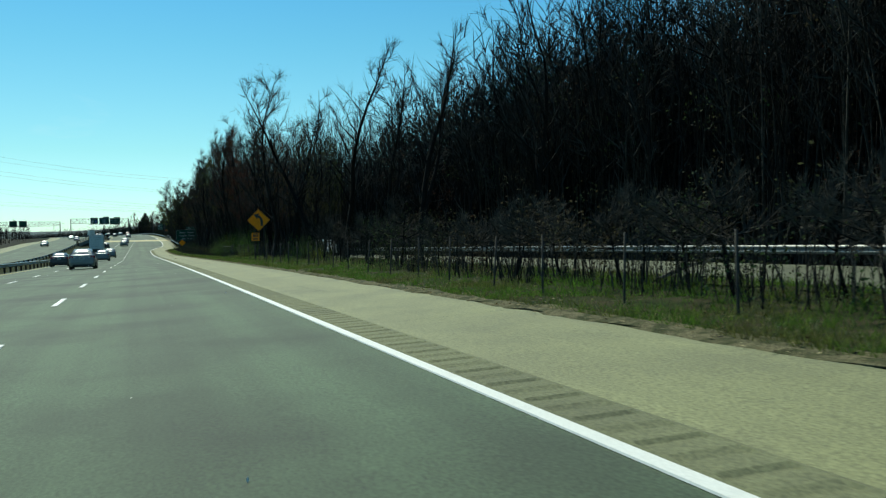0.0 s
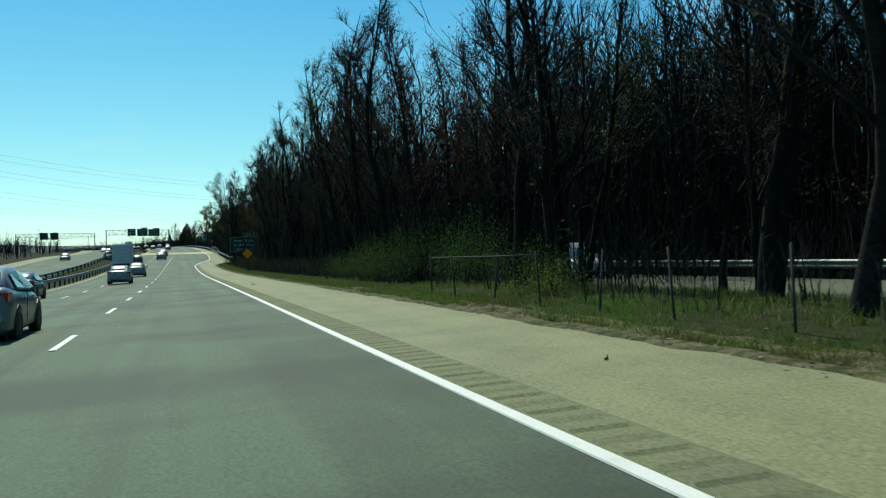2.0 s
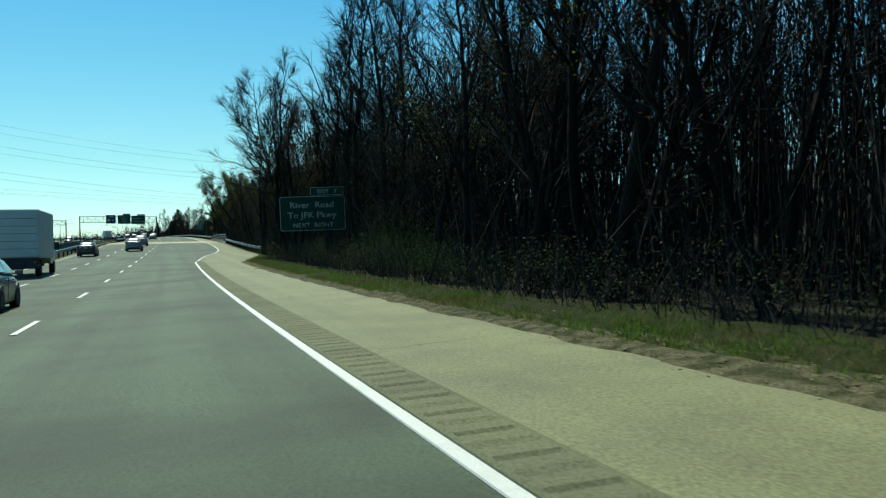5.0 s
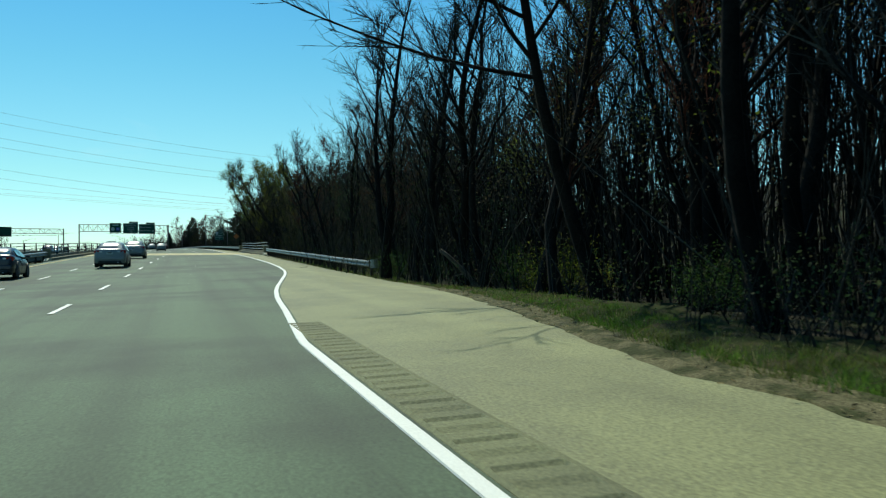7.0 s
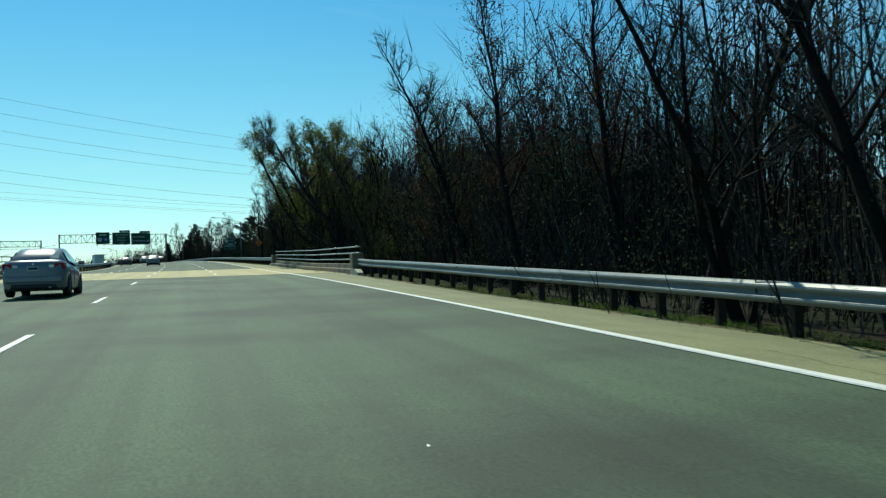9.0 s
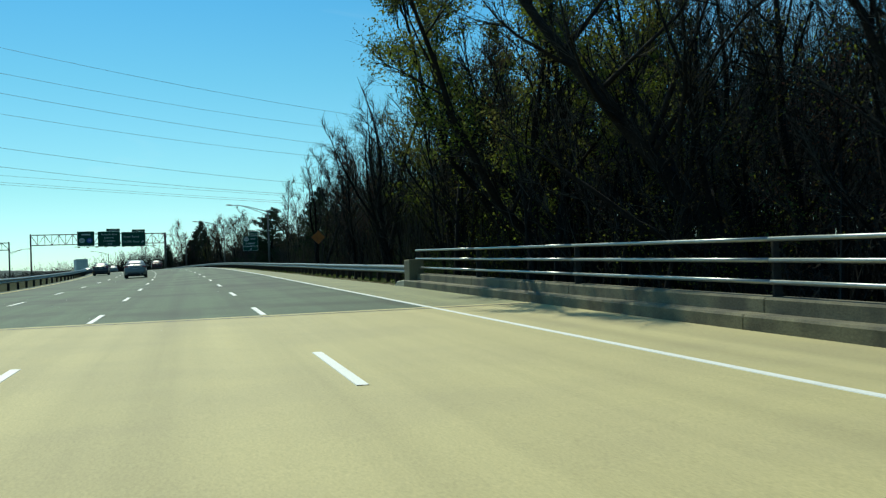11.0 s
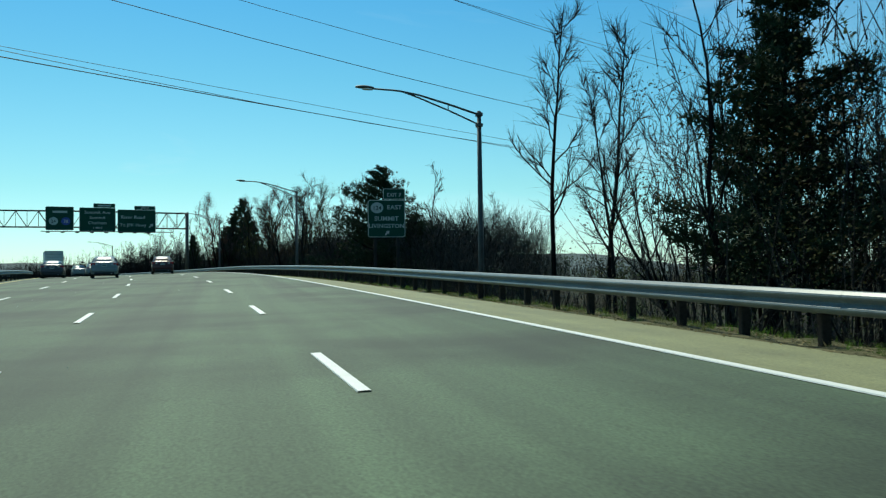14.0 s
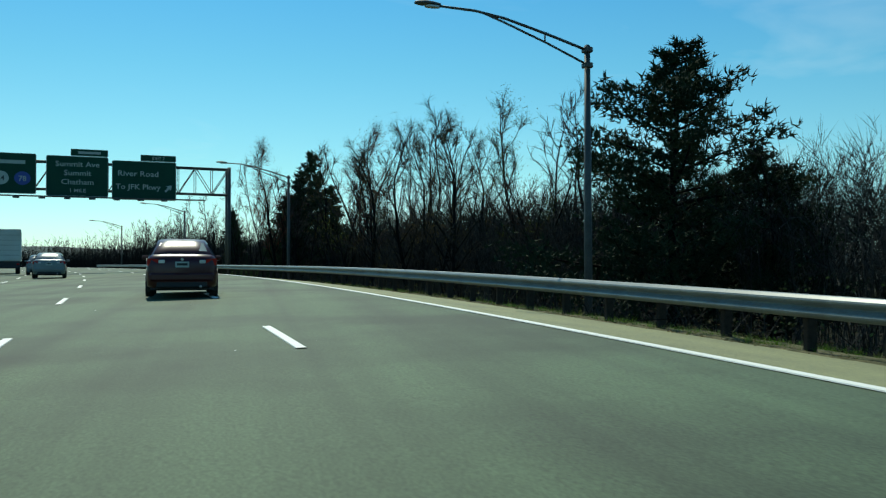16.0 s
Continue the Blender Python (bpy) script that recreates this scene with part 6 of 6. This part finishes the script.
def sedan(label, paint, s, d, turn=0.0, tall=1.0, h=0.0, boxy=0.0, name="car"):
    """A saloon car, local y forward."""
    ob = thing(name, label, "car", "cars on the road", place(s, d, h, turn))
    st = [(-2.28, 0.66, 0.36, 0.86), (-2.24, 0.80, 0.27, 0.99), (-2.1, 0.865, 0.22, 1.075), (-1.75, 0.885, 0.20, 1.085), (-1.0, 0.89, 0.18, 1.03), (0.0, 0.89, 0.18, 0.99), (1.0, 0.885, 0.18, 0.96), (1.6, 0.87, 0.20, 0.87), (2.05, 0.80, 0.22, 0.76), (2.22, 0.68, 0.28, 0.68), (2.28, 0.5, 0.34, 0.60)]
    rows = []
    for y, w, z0, z1 in st:
        m = (z0 + z1) / 2 + 0.06
        half = [(w * 0.80, z0), (w * 0.97, z0 + 0.08), (w, m - 0.06), (w * 0.985, m + 0.10), (w * 0.93, z1 - 0.055), (w * 0.80, z1), (w * 0.4, z1 + 0.012)]
        rows.append([(-x, y, z) for x, z in half] + [(x, y, z) for x, z in half[::-1]])
    body = part("body", loft(rows), paint, ob, smooth=True)
    part("underbody", Geo().box(-0.78, 0.78, -2.1, 2.1, 0.17, 0.30, 0.03), PLASTIC, ob)
    # cabin: roof and pillars
    zr = 1.455 * tall
    cs = [(-1.86 - boxy, 0.74, 0.72, 1.07, 1.085), (-1.12 - boxy, 0.83, 0.60, 1.02, zr - 0.07), (-0.85, 0.84, 0.61, 1.01, zr - 0.015), (-0.25, 0.845, 0.62, 1.0, zr + 0.02), (0.30, 0.845, 0.61, 0.98, zr - 0.01), (0.55, 0.84, 0.60, 0.97, zr - 0.06), (1.42, 0.78, 0.74, 0.92, 0.945)]
    rows = []
    for y, wb, wt, zb, zt in cs:
        half = [(wb, zb), (wt + 0.02, zt - 0.05), (wt - 0.03, zt), (wt * 0.5, zt + 0.025 * (zt > 1.2))]
        rows.append([(-x, y, z) for x, z in half] + [(x, y, z) for x, z in half[::-1]])
    cabin = part("roof", loft(rows), paint, ob, smooth=True)

    def pane(nm, c, push):
        c = [np.array(q) for q in c]
        n = np.cross(c[1] - c[0], c[3] - c[0])
        n = n / np.linalg.norm(n)
        mid = sum(c) / 4
        if np.dot(n, np.array(push)) < 0:
            n = -n
        outer = [q + n * 0.012 for q in c]
        part(nm, Geo().add(c + outer, [(4, 5, 6, 7), (0, 1, 5, 4), (1, 2, 6, 5), (2, 3, 7, 6), (3, 0, 4, 7)]), TINTED, ob)

    pane("rear_window", [(-0.64, -1.76 - boxy, 1.115), (0.64, -1.76 - boxy, 1.115), (0.54, -1.16 - boxy, zr - 0.095), (-0.54, -1.16 - boxy, zr - 0.095)], (0, -1, 0.5))
    pane("windscreen", [(-0.68, 1.32, 0.985), (0.68, 1.32, 0.985), (0.55, 0.60, zr - 0.09), (-0.55, 0.60, zr - 0.09)], (0, 1, 0.5))
    for sx in (-1, 1):
        pane("side_window", [(sx * 0.838, -0.30, 1.03), (sx * 0.838, -1.25, 1.06), (sx * 0.655, -1.0, zr - 0.10), (sx * 0.655, -0.30, zr - 0.07)], (sx, 0, 0.3))
        pane("side_window", [(sx * 0.835, 1.05, 0.99), (sx * 0.838, -0.24, 1.02), (sx * 0.655, -0.24, zr - 0.07), (sx * 0.648, 0.48, zr - 0.11)], (sx, 0, 0.3))
        lamp_ = part("tail_lamp", Geo().add([(sx * 0.58, -2.275, 0.82), (sx * 0.84, -2.20, 0.80), (sx * 0.875, -1.98, 0.86), (sx * 0.875, -1.98, 0.985), (sx * 0.84, -2.21, 0.985), (sx * 0.58, -2.285, 0.96), (sx * 0.58, -2.1, 0.82), (sx * 0.58, -2.1, 0.96)],
                                            [(0, 1, 4, 5), (1, 2, 3, 4), (5, 4, 3, 7), (0, 6, 2, 1), (0, 5, 7, 6)]), RED_LAMP, ob, "red tail lamp")
        part("reverse_lamp", Geo().box(min(sx * 0.42, sx * 0.575), max(sx * 0.42, sx * 0.575), -2.29, -2.2, 0.85, 0.94, 0.015), CLEAR_LAMP, lamp_)
        part("headlamp", Geo().box(min(sx * 0.45, sx * 0.78), max(sx * 0.45, sx * 0.78), 2.02, 2.20, 0.58, 0.70, 0.03), CLEAR_LAMP, ob)
        mir = part("mirror", Geo().box(min(sx * 0.90, sx * 1.08), max(sx * 0.90, sx * 1.08), 0.72, 0.84, 0.98, 1.10, 0.03).box(min(sx * 0.80, sx * 0.93), max(sx * 0.80, sx * 0.93), 0.76, 0.82, 0.98, 1.02), paint, ob)
        for y in (-0.27, 0.98):
            part("door_seam", Geo().box(min(sx * 0.884, sx * 0.893), max(sx * 0.884, sx * 0.893), y - 0.006, y + 0.006, 0.32, 0.95), PLASTIC, ob)
        for y in (-0.55, 0.55):
            part("door_handle", Geo().box(min(sx * 0.88, sx * 0.915), max(sx * 0.88, sx * 0.915), y - 0.1, y + 0.1, 0.82, 0.86, 0.01), paint, ob)
    part("rear_bumper", Geo().box(-0.80, 0.80, -2.32, -2.1, 0.40, 0.62, 0.05), paint, ob)
    part("diffuser", Geo().box(-0.62, 0.62, -2.29, -2.1, 0.24, 0.40, 0.03), PLASTIC, ob)
    pl = part("number_plate", Geo().box(-0.17, 0.17, -2.305, -2.28, 0.75, 0.90, 0.006), SIGN_W, ob, "pale number plate")
    part("plate_bar", Geo().box(-0.13, 0.13, -2.309, -2.303, 0.80, 0.86), SIGN_K, pl)
    part("badge", Geo().prism([(0, 1.0), (0.045, 0.955), (0, 0.91), (-0.045, 0.955)], -2.30, -2.27), CLEAR_LAMP, ob)
    part("exhaust", Geo().tube([(0.45, -2.34, 0.27), (0.45, -2.0, 0.27)], 0.035, 10), ALLOY, ob, smooth=True)
    part("aerial", Geo().prism([(0.0, zr + 0.02), (0.02, zr + 0.02), (0.0, zr + 0.08)], -0.95, -0.80), paint, ob)
    tyre, rim, hub = wheel_meshes(0.325, 0.21)
    mt, mr, mh = tyre.data("tyre", RUBBER, True), rim.data("rim", ALLOY), hub.data("brake_disc", PLASTIC)
    # body is uncut: a black disc paints the arch's dark hollow
    arch = Geo().add([(x, 0.40 * math.cos(a), 0.40 * math.sin(a)) for x in (-0.11, 0.0) for a in np.linspace(-0.5, math.pi + 0.5, 15)], [tuple(range(15)), tuple(range(29, 14, -1))] + [(i, i + 1, i + 16, i + 15) for i in range(14)]).data("wheel_arch", PLASTIC)
    for sx in (-1, 1):
        for y in (-1.33, 1.32):
            part("wheel_arch", arch, PLASTIC, ob, m=pose(0.897 if sx > 0 else -0.787, y, 0.33))
            w = part("tyre", mt, RUBBER, ob, m=pose(sx * 0.80, y, 0.325))
            part("rim", mr, ALLOY, w)
            part("brake_disc", mh, PLASTIC, w)
    return ob


def box_truck(label, s, d, h=0.0):
    ob = thing("box_truck", label, "truck", "", place(s, d, h))
    part("cargo_box", Geo().box(-1.22, 1.22, -3.6, 2.6, 1.05, 3.75, 0.05), BOX_WHITE, ob)
    part("rear_door", Geo().box(-1.10, 1.10, -3.635, -3.59, 1.12, 3.58, 0.02), BOX_WHITE, ob, "pale roll-up rear door")
    for i in range(5):
        part("door_rib", Geo().box(-1.08, 1.08, -3.645, -3.632, 1.55 + i * 0.42, 1.57 + i * 0.42), PLASTIC, ob)
    part("chassis", Geo().box(-0.5, 0.5, -3.4, 4.0, 0.55, 1.0), PLASTIC, ob)
    part("rear_step", Geo().box(-1.15, 1.15, -3.8, -3.5, 0.45, 0.65, 0.03), PLASTIC, ob)
    part("underride_skirt", Geo().box(-1.18, 1.18, -3.58, -3.5, 0.62, 1.06), PLASTIC, ob)
    part("cab", Geo().add([(x, y, z) for x in (-1.02, 1.02) for y, z in ((2.75, 0.7), (4.9, 0.7), (4.9, 1.5), (4.1, 1.75), (3.6, 2.6), (2.75, 2.65))], [(0, 1, 2, 3, 4, 5), (11, 10, 9, 8, 7, 6)] + [(i, i + 6, (i + 1) % 6 + 6, (i + 1) % 6) for i in range(6)]), WHITE_PAINT, ob)
    part("windscreen", Geo().add([(-0.9, 4.13, 1.78), (0.9, 4.13, 1.78), (0.85, 3.66, 2.54), (-0.85, 3.66, 2.54)], [(0, 1, 2, 3)]), TINTED, ob)
    for sx in (-1, 1):
        part("tail_lamp", Geo().box(min(sx * 0.9, sx * 1.1), max(sx * 0.9, sx * 1.1), -3.66, -3.5, 0.74, 0.88, 0.02), RED_LAMP, ob)
        part("mirror", Geo().box(min(sx * 1.1, sx * 1.38), max(sx * 1.1, sx * 1.38), 4.05, 4.15, 1.6, 2.05, 0.03), PLASTIC, ob)
    tyre, rim, hub = wheel_meshes(0.42, 0.30)
    mt, mr, mh = tyre.data("tyre", RUBBER, True), rim.data("rim", ALLOY), hub.data("brake_disc", PLASTIC)
    for sx in (-1, 1):
        for y in (-2.1, 4.0):
            w = part("tyre", mt, RUBBER, ob, m=pose(sx * 0.95, y, 0.42))
            part("rim", mr, ALLOY, w)
            part("brake_disc", mh, PLASTIC, w)
    return ob


sedan("dark red saloon with its rear in shade on the road", RED_PAINT, 461.3, 1.15, -3, 1.02)
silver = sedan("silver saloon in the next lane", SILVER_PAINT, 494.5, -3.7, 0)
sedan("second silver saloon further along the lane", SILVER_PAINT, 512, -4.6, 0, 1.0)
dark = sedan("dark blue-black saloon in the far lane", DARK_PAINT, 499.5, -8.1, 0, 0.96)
# the same moving cars, copied into the left lanes at their earlier places
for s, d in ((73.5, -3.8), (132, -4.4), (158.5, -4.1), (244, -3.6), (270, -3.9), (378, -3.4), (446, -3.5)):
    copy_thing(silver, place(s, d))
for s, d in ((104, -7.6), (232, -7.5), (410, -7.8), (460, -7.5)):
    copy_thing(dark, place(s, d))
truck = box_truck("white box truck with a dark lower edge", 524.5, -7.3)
# the one truck again, an added copy further back
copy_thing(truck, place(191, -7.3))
sedan("dark blue car on the opposite carriageway", BLUE_PAINT, 345, -20.5, 180, 1.08, -0.25)
sedan("white car on the opposite carriageway", WHITE_PAINT, 392, -24.2, 180, 1.0, -0.25)
sedan("silver car on the opposite carriageway", SILVER_PAINT, 268, -24.2, 180, 1.0, -0.25)
sedan("white car on the side road behind the brush", WHITE_PAINT, 93, 18.0, 180, 1.1, -0.28)
